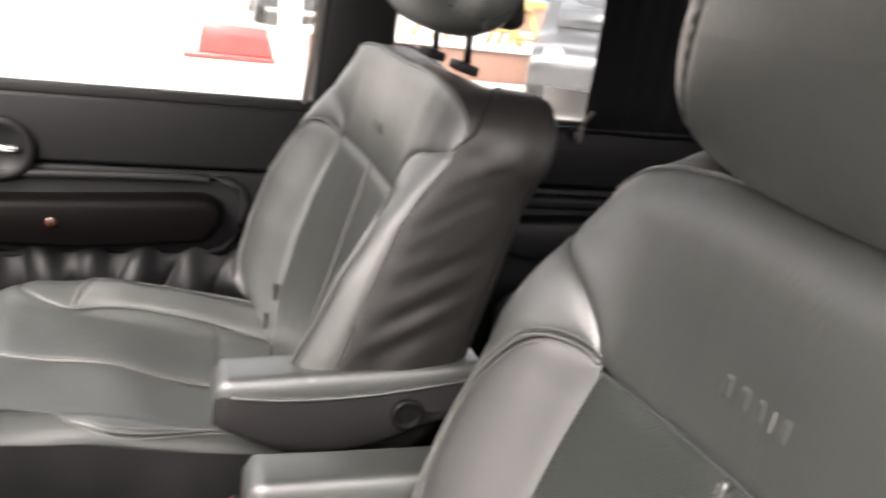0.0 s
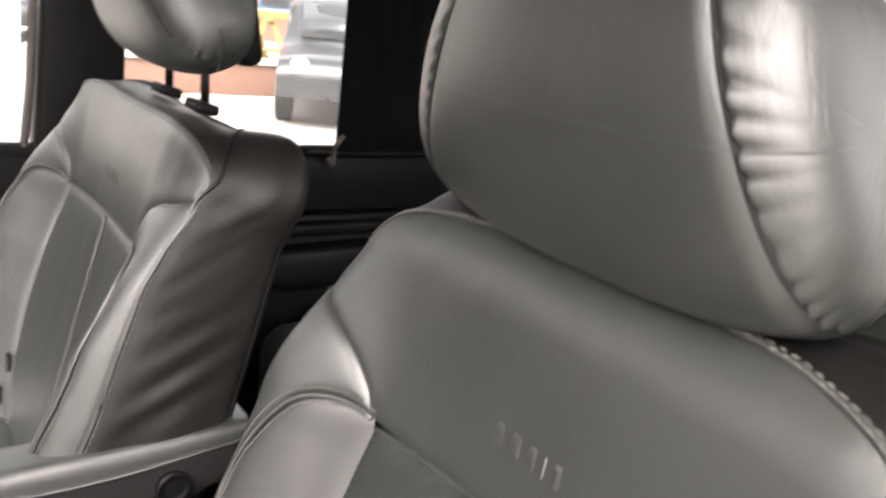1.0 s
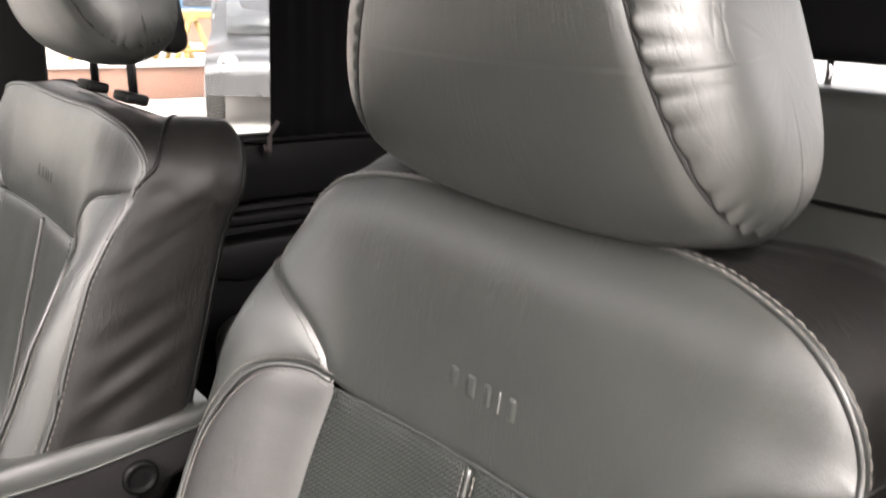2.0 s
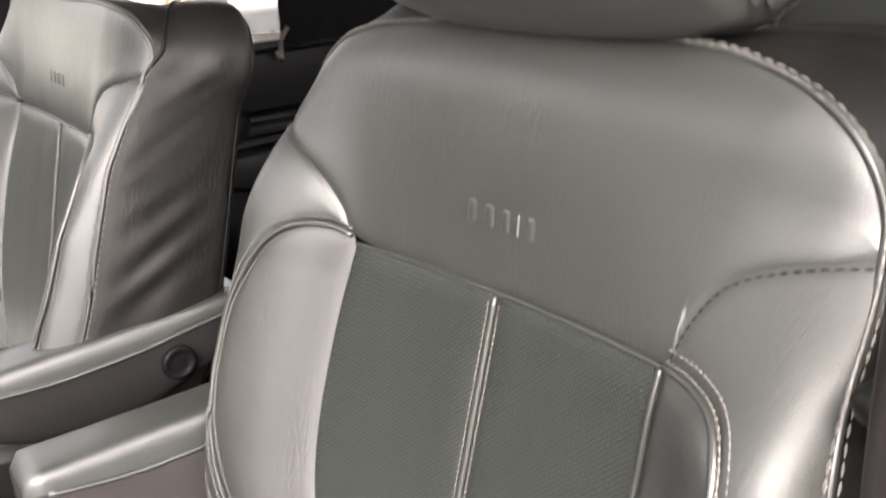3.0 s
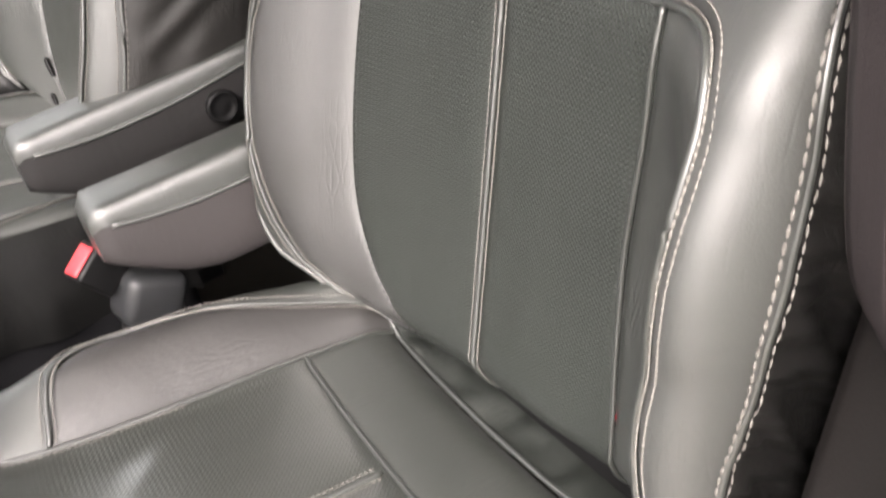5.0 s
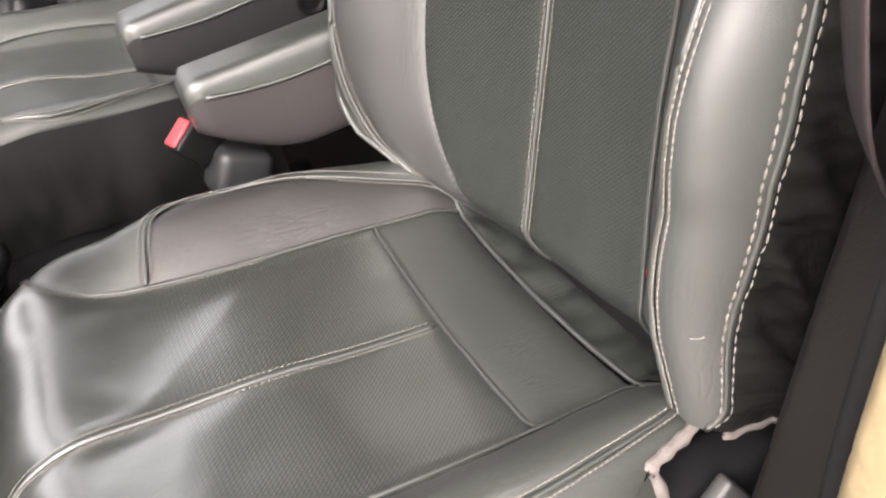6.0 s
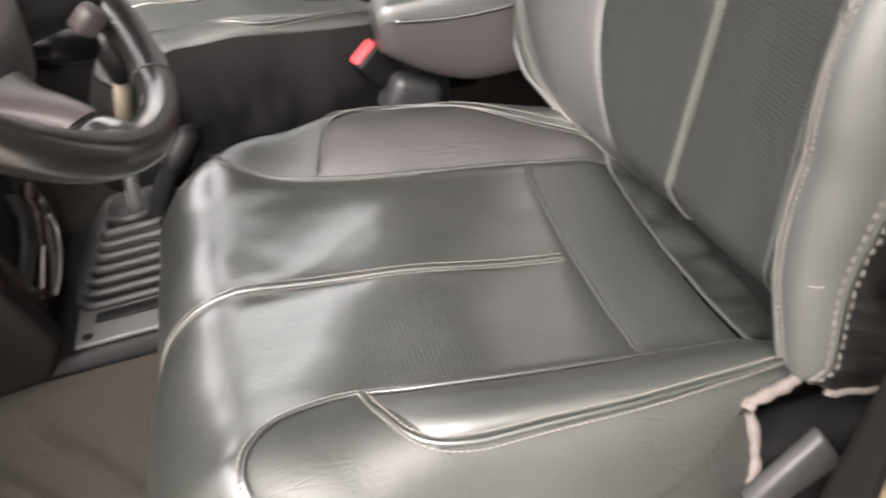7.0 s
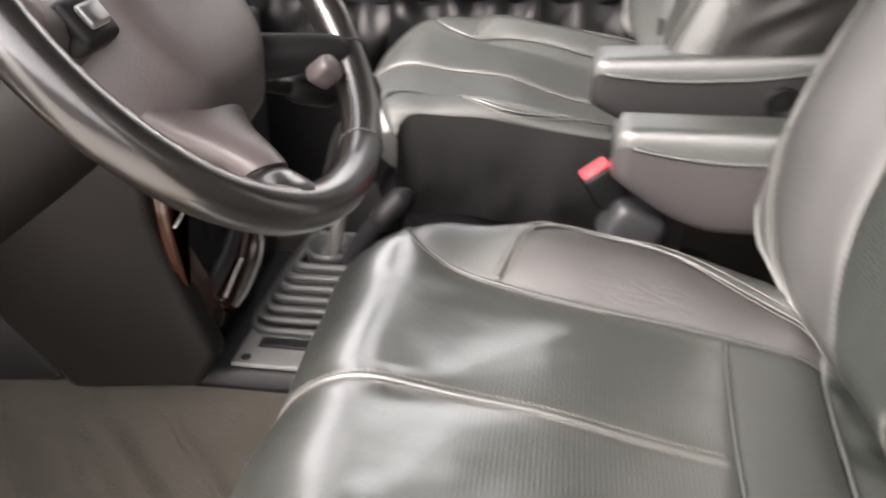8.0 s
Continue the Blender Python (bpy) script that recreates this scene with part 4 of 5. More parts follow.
        part("post_sleeve", sl, M_BLACK, hd, "black post sleeve")


def seat_cushion(seat, m, base, flap):
    an = radians(10.5)
    ef, en = np.array((-math.cos(an), 0, math.sin(an))), np.array((math.sin(an), 0, math.cos(an)))
    oc = np.array((0.0, -0.012 if flap else 0.0, base))
    a1, R = 0.372, 0.085

    def place(u, a):
        u, a = np.asarray(u, float), np.asarray(a, float)
        w = np.abs(u)
        th = np.clip((a - a1) / R, 0, 1.45)
        A = np.where(a < a1, a, a1 + R * np.sin(th)) + np.clip(a - a1 - 1.45 * R, 0, 9) * math.cos(1.45)
        N = np.where(a < a1, 0, -R * (1 - np.cos(th))) - np.clip(a - a1 - 1.45 * R, 0, 9) * math.sin(1.45)
        f = ease(a, 0.25, 0.39)
        n = (1 - f) * CUS(w) + f * FRO(w)
        n = n - 0.03 * (1 - ease(a, -0.03, 0.03)) * 0.5
        n = n + (0.006 if flap else 0.013) * np.exp(-(((a - 0.25) / 0.065) ** 2)) * np.clip(1 - (w / 0.15) ** 2, 0, 1)
        if flap:
            n = n + 0.009 * (u > 0) * np.exp(-(((w - 0.205) / 0.045) ** 2)) * ease(a, 0.04, 0.16) * (1 - ease(a, 0.42, 0.54))
        if flap:  # a worn diagonal crest over each half of the cushion
            crest = a - np.where(u > 0, 0.352 - 1.07 * u, 0.302 - 0.38 * u)
            fall = 1 - np.exp(-np.clip(crest, 0, 1) / 0.026)
            n = n - np.where(u > 0, 0.0031, 0.0034) * fall * (1 - ease(crest, 0.06, 0.16)) * ease(w, 0.0, 0.022) * (1 - ease(w, 0.105, 0.15))
        A = A - 0.062 * (w / 0.25) ** 4 * ease(a, 0.22, 0.43)
        dirn = np.cos(th)[..., None] * en + np.sin(th)[..., None] * ef
        return oc + m * u[..., None] * np.array((0, 1, 0)) + A[..., None] * ef + N[..., None] * en + n[..., None] * dirn

    skin = Skin(place, m)
    cu = part("cushion", grid_mesh("cushion", np.array([[oc + m * u * np.array((0, 1, 0)) + a * ef - 0.05 * en for u in np.linspace(-0.2, 0.2, 5)] for a in np.linspace(0, 0.34, 5)])), M_BLACK, seat, "creased leatherette seat cushion with side bolsters")
    slant = 0.011 if flap else 0.0  # the rear seams slant towards the tunnel
    for s in (1, -1):
        f = (lambda c: c) if s > 0 else mirrored
        inner, outer = (INNER, OUTER) if s > 0 else (INNER_R, OUTER_R)
        inn = [(0.151, 0.1 - slant) if s > 0 else (0.161, 0.1)] + [p for p in inner if p[1] > 0.112]
        skin.panel("ribbed_insert", [(0, 0.1 - slant / 2), (0, 0.25), (0, 0.36), (0, 0.46)] + ([(0, 0.60)] if flap else []), f(inn + ([(0.258, 0.48), (0.26, 0.60)] if flap else [(0.243, 0.445), (0.236, 0.46)])), M_RIBSEAT if flap else M_LEATHER, cu, 40, 90, groove=0.0024, ends=(True, False), puff=0.001, wrinkle=0.003, label="ribbed insert" if flap else "smooth insert")
        if not flap:
            # Front roll split off in dark skirt vinyl, standing in for its unlit face.
            skin.panel("shaded_front", [(0, 0.463), (0, 0.52), (0, 0.60)], f([(0.236, 0.463), (0.262, 0.52), (0.26, 0.60)]), M_SKIRT, cu, 24, 24, groove=0.001)
            skin.panel("corner_skirt", f([(0.244, 0.428), (0.243, 0.445), (0.237, 0.463)]), f([(0.250, 0.427), (0.258, 0.445), (0.262, 0.463)]), M_SKIRT, cu, 8, 12, groove=0.001)
        tk = [p for p in inner if p[1] < 0.3] + [(0.152, 0.308)]
        skin.panel("bolster", f(tk), f(outer), M_MAUVE if flap and s > 0 else M_LEATHER, cu, 26, 80, puff=0.003, wrinkle=0.0022)
        e = 0.0 if flap else 0.021
        rear = [(0.213, 0.0), (0.224, 0.02), (0.231, 0.042), (0.235, 0.066), (0.248, 0.085)] if flap and s < 0 else [(0.197, -0.015), (0.207, 0.014), (0.218, 0.042), (0.247 - e, 0.05)]
        rim = rear + [(0.255 - e, 0.12), (0.257 - e, 0.2), (0.257 - e, 0.3), (0.255 - e, 0.385), (0.249, 0.427)]
        skin.panel("outer_side", f(outer + inner[-4:]), f(rim), M_MATT if s < 0 or not flap else M_LEATHER, cu, 28, 110, groove=0.0016 if flap else 0.0035, puff=0.001, wrinkle=0.004 if flap else 0.002)
        for d in (-0.0055, 0.0055) if s > 0 else (-0.0034, 0.0034):
            skin.stitch(f(outer), d, cu, M_THREAD, lift=0.0030 if flap else 0.001, step=0.0046, length=0.0041, r=0.0007)
        part("bolster_piping", tube(skin.seam(f(outer), 0, 0.0004, 80)[0], 0.0022, 6), M_LEATHER, cu)
        part("seam_piping", tube(skin.seam(f(inner), 0, 0.0004, 80)[0], np.interp(np.linspace(0, 1, 80), [0, 0.68, 0.8, 1], [0.0019, 0.0019, 0.0012, 0.0008]), 6), M_LEATHER, cu)
        if flap:
            skin.stitch(f(inner[-6:]), 0.003 * s, cu, M_THREAD, lift=0.0014, step=0.005, r=0.0007)
        skin.stitch([(s * 0.006, 0.103), (s * 0.006, 0.3), (s * 0.006, 0.52)], 0, cu, M_THREAD, lift=0.0012, step=0.005)
    part("centre_piping", tube(skin.seam([(0, 0.1), (0, 0.3), (0, 0.52)], 0, 0.0004, 80)[0], 0.0024, 6), M_LEATHER, cu)
    skin.panel("rear_strip", [(-0.160, 0.099), (0, 0.099 - slant / 2), (0.151, 0.099 - slant)], [(-0.147, 0.002), (0, 0.002 - slant / 3), (0.151, 0.002 - slant * 0.7)], M_LEATHER, cu, 14, 40, ends=(True, True), puff=0.002, label="smooth strip across the rear")
    part("strip_piping", tube(skin.seam([(-0.160, 0.099), (0, 0.099 - slant / 2), (0.150, 0.099 - slant)], 0, 0.0004, 50)[0], 0.0019, 6), M_LEATHER, cu)
    part("rear_piping", tube(skin.seam([(-0.2, 0.002), (0, 0.002 - slant / 3), (0.2, 0.002 - slant * 0.8)], 0, 0.001, 50)[0], 0.0026, 6), M_LEATHER, cu)
    skin.panel("rear_tuck", [(-0.205, 0.0), (0, -slant / 3), (0.195, -slant * 0.8)], [(-0.20, -0.085), (0, -0.085), (0.19, -0.085)], M_FOLD if flap else M_LEATHER, cu, 34, 130, puff=0.006, wrinkle=0.016, fine=0.42 if flap else 0.15, label="wrinkled tuck")
    # skirts hanging from the rim
    for s in (1, -1):
        e = 0.0 if flap else 0.021
        rim = smooth_line([(s * (0.236 if s < 0 and flap else 0.247 - e), 0.066 if s < 0 and flap else 0.0), (s * (0.254 - e), 0.12), (s * (0.257 - e), 0.2), (s * (0.257 - e), 0.3), (s * (0.255 - e), 0.385), (s * 0.249, 0.427)], 70)
        p0 = place(rim[:, 0], rim[:, 1])
        rows, H = [], np.linspace(0, 1, 14)
        for h in H:
            q = p0.copy()
            drop = 0.135
            q[:, 2] -= h * drop
            for i in range(len(q)):
                wv = noise.noise((q[i, 0] * 16, h * 1.2, 5 + s)) * 0.012 * h + noise.noise((q[i, 0] * 45, h * 3, 9)) * 0.004 * h
                q[i, 1] += m * s * (0.008 * math.sin(h * 2.2) + wv)
                if flap and s < 0:
                    q[i, 0] += 0.02 * math.sin(h * 5) * (1 - i / len(q)) ** 3 * 0.3
            rows.append(q)
        rows = np.array(rows)
        uvs = np.stack([np.broadcast_to(rim[None, :, 1], rows.shape[:2]), np.broadcast_to(H[:, None] * 0.135, rows.shape[:2])], -1)
        part("skirt", grid_mesh("skirt", rows, uvs), M_MATT if flap and s < 0 else M_SKIRT, cu, "loose hanging skirt")
        if flap and s < 0:
            rag = np.vstack([place(np.array([-0.212, -0.223, -0.230, -0.233]), np.array([0.002, 0.02, 0.042, 0.062])), rows[:, 0]])
            rag = smooth_line(rag, 60)
            part("frayed_edge", tube([p + 0.0015 * np.array([noise.noise(tuple(p * 90)), noise.noise(tuple(p * 70 + 3)), 0]) for p in rag], [0.0044 + 0.0018 * noise.noise(tuple(p * 120)) for p in rag], 8), M_PIPE, cu, "pale frayed fabric edge")
    body = boxed((-0.40, -0.235, base - 0.20), (-0.0, 0.235, base - 0.035), 0.02, 3)
    if flap:
        part("hinge_cover", boxed((-0.06, -0.250, base - 0.21), (0.17, -0.205, base - 0.012), 0.012, 3), M_DARKCLOTH, seat, "black fabric hinge cover")
    part("seat_base", body, M_DARKCLOTH, seat, "dark fabric seat base")
    for y in (-0.2, 0.2):
        part("rail", boxed((-0.42, y - 0.02, 0.0), (0.12, y + 0.02, 0.035), 0.004), M_BLACK, seat, "black seat rail")
        part("mount", boxed((-0.36, y - 0.012, 0.03), (0.03, y + 0.012, base - 0.19), 0.004), M_BLACK, seat)
    return place


def armrest_of(seat, m, tip, tail, wide=0.064):
    """A fold-down arm: padded body with a stitched top edge and a round pivot."""
    (x0, y0, z0), (x1, y1, z1) = tip, tail
    X = np.linspace(0, 1, 34)
    rows = []
    A = np.linspace(0, 2 * math.pi, 41)[:-1]
    for t in X:
        x = x0 + (x1 - x0) * t
        nose = (1 - max(0, 1 - t / 0.06) ** 3.0) ** (1 / 3.0) if t < 0.06 else 1.0
        top = z0 + (z1 - z0) * t - 0.012 * (1 - nose)
        deep = 0.056 + (0.058 if m > 0 else 0.046) * math.sin(min(1, t / 0.40) * math.pi / 2) - 0.035 * float(ease(t, 0.5, 1.0))
        deep = max(0.012, deep * (0.80 + 0.20 * nose))
        w = wide / 2 * (0.80 + 0.20 * nose) * (1 if t < 0.93 else 1 - 0.2 * (t - 0.93) / 0.07)
        ca, sa = np.cos(A), np.sin(A)
        yy = np.sign(ca) * np.abs(ca) ** 0.32 * w
        zz = top - deep / 2 + np.sign(sa) * np.abs(sa) ** np.where(sa > 0, 0.42, 0.6) * deep / 2
        rows.append(np.stack([np.full_like(A, x), y0 + (y1 - y0) * t + yy, zz], 1))
    rows = np.array(rows)
    uvs = np.stack([np.broadcast_to(X[:, None] * 0.3, rows.shape[:2]), np.broadcast_to(A[None] * 0.03, rows.shape[:2])], -1)
    lower = list(range(19, 40)) + list(range(0, 2))
    ob = part("armrest", grid_mesh("armrest", rows[:, lower], uvs[:, lower]), M_ARM if m > 0 else M_ARM_SHADED, seat, "padded fold-down armrest")
    part("top_pad", grid_mesh("top_pad", rows[:, 1:20], uvs[:, 1:20]), M_LEATHER, ob, "smooth top pad")
    cap = [tuple(p) for p in rows[0]]
    bm = bmesh.new()
    bm.faces.new([bm.verts.new(p) for p in cap])
    part("nose", bm, M_LEATHER, ob)
    bm = bmesh.new()
    bm.faces.new([bm.verts.new(tuple(p)) for p in rows[-1]])
    part("tail", bm, M_LEATHER, ob)
    for k in (1, 19):
        line = rows[2:, k] + np.array((0, 0.001 * (1 if k == 1 else -1), 0.0))
        part("edge_seam", tube(smooth_line(line, 50), 0.0024, 6), M_LEATHER, ob)
    return ob


def front_seat(at, m, lift, label, flap):
    seat = thing("car_seat", at, label, "car seat", "front seats")
    base = 0.336 + lift
    place, ob, ev, en = seat_back(seat, m, base, not flap)
    headrest(seat, m, ob, ev, en, 0.0 if flap else 0.02, 0.531 if flap else 0.504)
    seat_cushion(seat, m, base, flap)
    if flap:
        tag = place(np.array(-0.1560), np.array(0.078)) - 0.006 * en
        part("pull_tag", boxed(tag + np.array((-0.003, -0.002, -0.016)), tag + np.array((0.003, 0.002, 0.008)), 0.001), M_BLACK, seat, "small black fabric tag")
        part("tag_end", boxed(tag + np.array((-0.002, -0.0015, 0.008)), tag + np.array((0.002, 0.0015, 0.014)), 0.0007), M_RED, seat, "red end of the tag")
    else:
        for uu, vv in ((-0.158, 0.074), (-0.168, 0.020)):
            slot = boxed((-0.003, -0.006, -0.014), (0.003, 0.006, 0.014), 0.003)
            slot.transform(Matrix.Translation(place(np.array(uu), np.array(vv)) + 0.001 * en))
            part("strap_slot", slot, M_BLACK, seat, "black strap slot")
    return seat


S1 = (0.4975, 0.431, FLOOR)
S2 = (0.4975 - 0.094, 0.431 + 0.702, FLOOR)
driver = front_seat(S1, 1, 0.0, "grey leatherette driver's seat with pale stitching and a frayed skirt", True)
passenger = front_seat(S2, -1, 0.032, "grey leatherette passenger seat with raised headrest and wrinkled sides", False)
part("recline_lever", prism([(0.482 - S1[0], 0.777 - FLOOR), (0.502 - S1[0], 0.742 - FLOOR), (0.450 - S1[0], 0.712 - FLOOR), (0.428 - S1[0], 0.728 - FLOOR)], "y", 0.158 - S1[1], 0.172 - S1[1], 0.004), M_LEVER, driver, "grey plastic recline lever")
a1 = armrest_of(driver, 1, (0.305 - S1[0], 0.735 - S1[1], 0.93 - FLOOR), (0.60 - S1[0], 0.728 - S1[1], 0.935 - FLOOR))
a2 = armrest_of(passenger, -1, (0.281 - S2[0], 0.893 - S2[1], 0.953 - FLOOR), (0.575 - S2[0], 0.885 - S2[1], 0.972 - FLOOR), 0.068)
part("pivot_knob", spin([(0.001, 0.0), (0.0175, 0.0), (0.019, 0.006), (0.015, 0.010), (0.0135, 0.006), (0.007, 0.007), (0.001, 0.008)], 28, pose(0.491 - S2[0], 0.851 - S2[1], 0.915 - FLOOR, 90, 0, 0)), M_BLACK, a2, "round black pivot cap")

# ---- belts and buckle ----
bk = thing("seat_belt_buckle", (0.300, 0.768, 0.792), "black seat-belt buckle with a red release button", "belt buckle")
tm = pose(0, 0, 0.05, 0, -32, 18)
b0 = boxed((-0.019, -0.015, -0.022), (0.021, 0.015, 0.022), 0.004, 3)
b0.transform(tm)
part("buckle_body", b0, M_BLACK, bk)
b1 = boxed((-0.016, -0.010, 0.021), (0.016, 0.010, 0.025), 0.002, 2)
b1.transform(tm)
part("release_button", b1, M_RED, bk, "red release button")
b2 = boxed((-0.020, -0.022, -0.026), (0.036, 0.022, 0.022), 0.011, 4)
b2.transform(pose(0.026, -0.008, 0.010, 0, 28, 8) @ Matrix.Scale(1.15, 4))
part("sleeve", b2, M_SLEEVE, bk, "chunky grey plastic buckle sleeve")
for k in range(3):
    b3 = boxed((-0.022 + 0.002 * k, -0.020, -0.006), (0.024 - 0.003 * k, 0.020, 0.006), 0.004, 2)
    b3.transform(pose(0.020 + 0.004 * k, -0.009, -0.030 - 0.0145 * k, 0, 18, 8))
    part("bellows_ring", b3, M_BLACK, bk)
part("stalk", tube(smooth_line([(0.022, -0.009, -0.03), (0.04, -0.012, -0.10), (0.08, -0.02, -0.25)], 20), 0.016, 12), M_BLACK, bk)

belt = thing("seat_belt", (0.519, 0.128, 1.0), "mauve-grey seat belt webbing hanging beside the seat", "seat belt")
pts = smooth_line([(0.006, -0.01, 0.50), (-0.016, 0.002, 0.25), (0.0, 0.004, 0.06), (0.03, 0.0, -0.02), (0.08, -0.004, -0.10)], 40)
wdir = np.array((0.60, 0.80, 0.0)) * 0.022
web = np.array([[p - wdir * k for k in np.linspace(-1, 1, 7)] for p in pts])
w = part("webbing", grid_mesh("webbing", web), M_BELT, belt)
sd = w.modifiers.new("thickness", "SOLIDIFY")
sd.thickness = 0.0016
for k in (0, 2, 4, 6):
    part("woven_rib", tube(web[:, k] + np.array((0.0, 0.001, 0)), 0.0012, 5), M_BELT, belt)
tongue = part("tongue_grip", boxed((-0.024, -0.007, -0.008), (0.024, 0.007, 0.008), 0.005), M_BLACK, belt, "black belt tongue grip")
tongue.matrix_basis = pose(0.026, 0.022, 0.168, 0, -25, -20)
part("tongue_plate", boxed((-0.012, -0.0015, -0.045), (0.0, 0.0015, -0.006), 0.001), M_METAL, tongue, "chrome tongue plate")

# ---- steering wheel ----
TH = radians(36.47)
wheel = thing("steering_wheel", (-0.0077, 0.4603, 1.1201), "black leather steering wheel with mauve-grey hub and dark spokes", "steering wheel")
wheel.rotation_euler = (0, radians(90) - TH, radians(-2))
# wheel space: z towards the driver, y to the passenger side, -x up the wheel


def on_wheel(a, b, h=0.0):
    return (-b, a, h)


part("rim", tube([on_wheel(0.1805 * math.cos(t), 0.1805 * math.sin(t)) for t in np.linspace(0, 2 * math.pi, 97)[:-1]], 0.0165, 18, closed=True), M_WHEEL, wheel, "glossy worn black leather rim")
tagged(part("stitching", stitches(np.array([on_wheel(0.1642 * math.cos(t), 0.1642 * math.sin(t), 0.004) for t in np.linspace(-1.3, 0.2, 120)]), np.array([on_wheel(-math.cos(t), -math.sin(t)) for t in np.linspace(-1.3, 0.2, 120)]), 0.0062, 0.0048, 0.0009), M_PLATE, wheel, smooth=False), kind="stuff")
for ang in (-38, -73):
    t = radians(ang)
    part("rim_seam", tube([on_wheel((0.1805 + 0.0168 * math.cos(w)) * math.cos(t), (0.1805 + 0.0168 * math.cos(w)) * math.sin(t), 0.0168 * math.sin(w)) for w in np.linspace(0, 2 * math.pi, 33)[:-1]], 0.0009, 6, closed=True), M_LEVER, wheel)
hubpoly = [(-0.105, 0.03), (-0.088, 0.075), (0.095, 0.075), (0.116, 0.03), (0.112, -0.04), (0.088, -0.088), (0.046, -0.104), (-0.04, -0.103), (-0.078, -0.088), (-0.10, -0.04)]
hp = smooth_line(hubpoly + hubpoly[:1], 60)[:-1]
rows = []
for k, h in ((1.0, -0.085), (1.03, -0.062), (1.0, -0.050), (0.93, -0.040), (0.74, -0.017), (0.68, -0.011), (0.62, -0.009), (0.4, -0.008), (0.05, -0.008)):
    rows.append([on_wheel(p[0] * k, p[1] * k, h) for p in hp])
part("hub_pad", grid_mesh("hub_pad", np.array(rows), closed_u=True), M_HUB, wheel, "mauve-grey padded hub")
for ang, r0, mt in ((-40, 0.095, M_BLACK), (26, 0.09, M_WHEEL), (176, 0.09, M_HUB)):
    t = radians(ang)
    line = [on_wheel(r * math.cos(t), r * math.sin(t), h) for r, h in ((r0, -0.045), (0.11, -0.04), (0.135, -0.022), (0.158, -0.006), (0.172, 0.0))]
    part("spoke", tube(smooth_line(line, 16), np.linspace(0.021, 0.0145, 16), 14), mt, wheel, "flared spoke")


def spoke_rows(ang, table):
    """Oval sections along a spoke: radius, half width, half height, height of its middle."""
    t, w = radians(ang), np.linspace(0, 2 * math.pi, 33)[:-1]
    return np.array([[on_wheel(r * math.cos(t) - a * math.sin(t), r * math.sin(t) + a * math.cos(t), h + b) for a, b in zip(hw * np.cos(w), hh * np.sin(w))] for r, hw, hh, h in table])


low_spoke = part("spoke", grid_mesh("spoke", spoke_rows(-116, [(0.0, 0.050, 0.012, -0.075), (0.03, 0.056, 0.017, -0.060), (0.06, 0.066, 0.020, -0.049), (0.09, 0.054, 0.021, -0.044), (0.104, 0.044, 0.020, -0.037), (0.117, 0.034, 0.019, -0.028), (0.132, 0.026, 0.017, -0.018), (0.143, 0.021, 0.0155, -0.012), (0.148, 0.0195, 0.0145, -0.010)]), closed_u=True), M_HUB, wheel, "broad mauve spoke tapering to the rim")
part("spoke_gap", grid_mesh("spoke_gap", spoke_rows(-116, [(0.1475, 0.012, 0.009, -0.010), (0.148, 0.0185, 0.0135, -0.010), (0.151, 0.0185, 0.0135, -0.009), (0.1515, 0.012, 0.009, -0.009)]), closed_u=True), M_BLACK, low_spoke, "dark gap at the spoke's end")
part("rim_wrap", grid_mesh("rim_wrap", spoke_rows(-116, [(0.1505, 0.004, 0.004, -0.009), (0.151, 0.0185, 0.0140, -0.009), (0.156, 0.0205, 0.0150, -0.007), (0.164, 0.026, 0.0155, -0.003), (0.174, 0.034, 0.0155, 0.0), (0.182, 0.040, 0.012, 0.0)]), closed_u=True), M_WHEEL, low_spoke, "glossy black leather wrap at the rim")
part("switch_pod", prism([on_wheel(a, b)[:2] for a, b in ((0.082, -0.110), (0.098, -0.127), (0.110, -0.120), (0.108, -0.104), (0.093, -0.100))], "z", -0.018, 0.006, 0.0045), M_HUB, wheel, "glossy mauve switch pod on the spoke")
sw = part("switch_bezel", boxed((-0.018, -0.125, -0.024), (0.014, -0.088, -0.004), 0.006, 3), M_BLACK, wheel, "black switch bezel")
part("switch_bar", boxed((-0.010, -0.118, -0.005), (0.006, -0.096, 0.0), 0.003, 2), M_SATIN, sw, "bright switch bar")
col = thing("steering_column", (-0.0077, 0.4603, 1.1201), "mauve-grey steering column cover behind the wheel", "steering column")
col.rotation_euler = (0, radians(90) - TH, 0)
part("cowl", tube([(0.01, 0, -0.07), (0.01, 0, -0.1), (0.012, 0, -0.2), (0.015, 0, -0.42)], [0.042, 0.05, 0.05, 0.045], 28), M_TRIM, col, "mauve-grey column shroud")
part("ring", tube([(0, 0, -0.05), (0, 0, -0.08)], 0.05, 24), M_BLACK, col)
stalk = part("stalk", tube(smooth_line([(0.05, 0.06, -0.07), (0.09, 0.13, -0.075), (0.125, 0.19, -0.07)], 14), 0.008, 10), M_BLACK, col, "black control stalk")
part("stalk_grip", tube(smooth_line([(0.11, 0.165, -0.072), (0.135, 0.205, -0.068), (0.148, 0.226, -0.066)], 10), [0.009, 0.013, 0.015, 0.016, 0.016, 0.016, 0.016, 0.016, 0.014, 0.008], 14), M_BLACK, stalk)

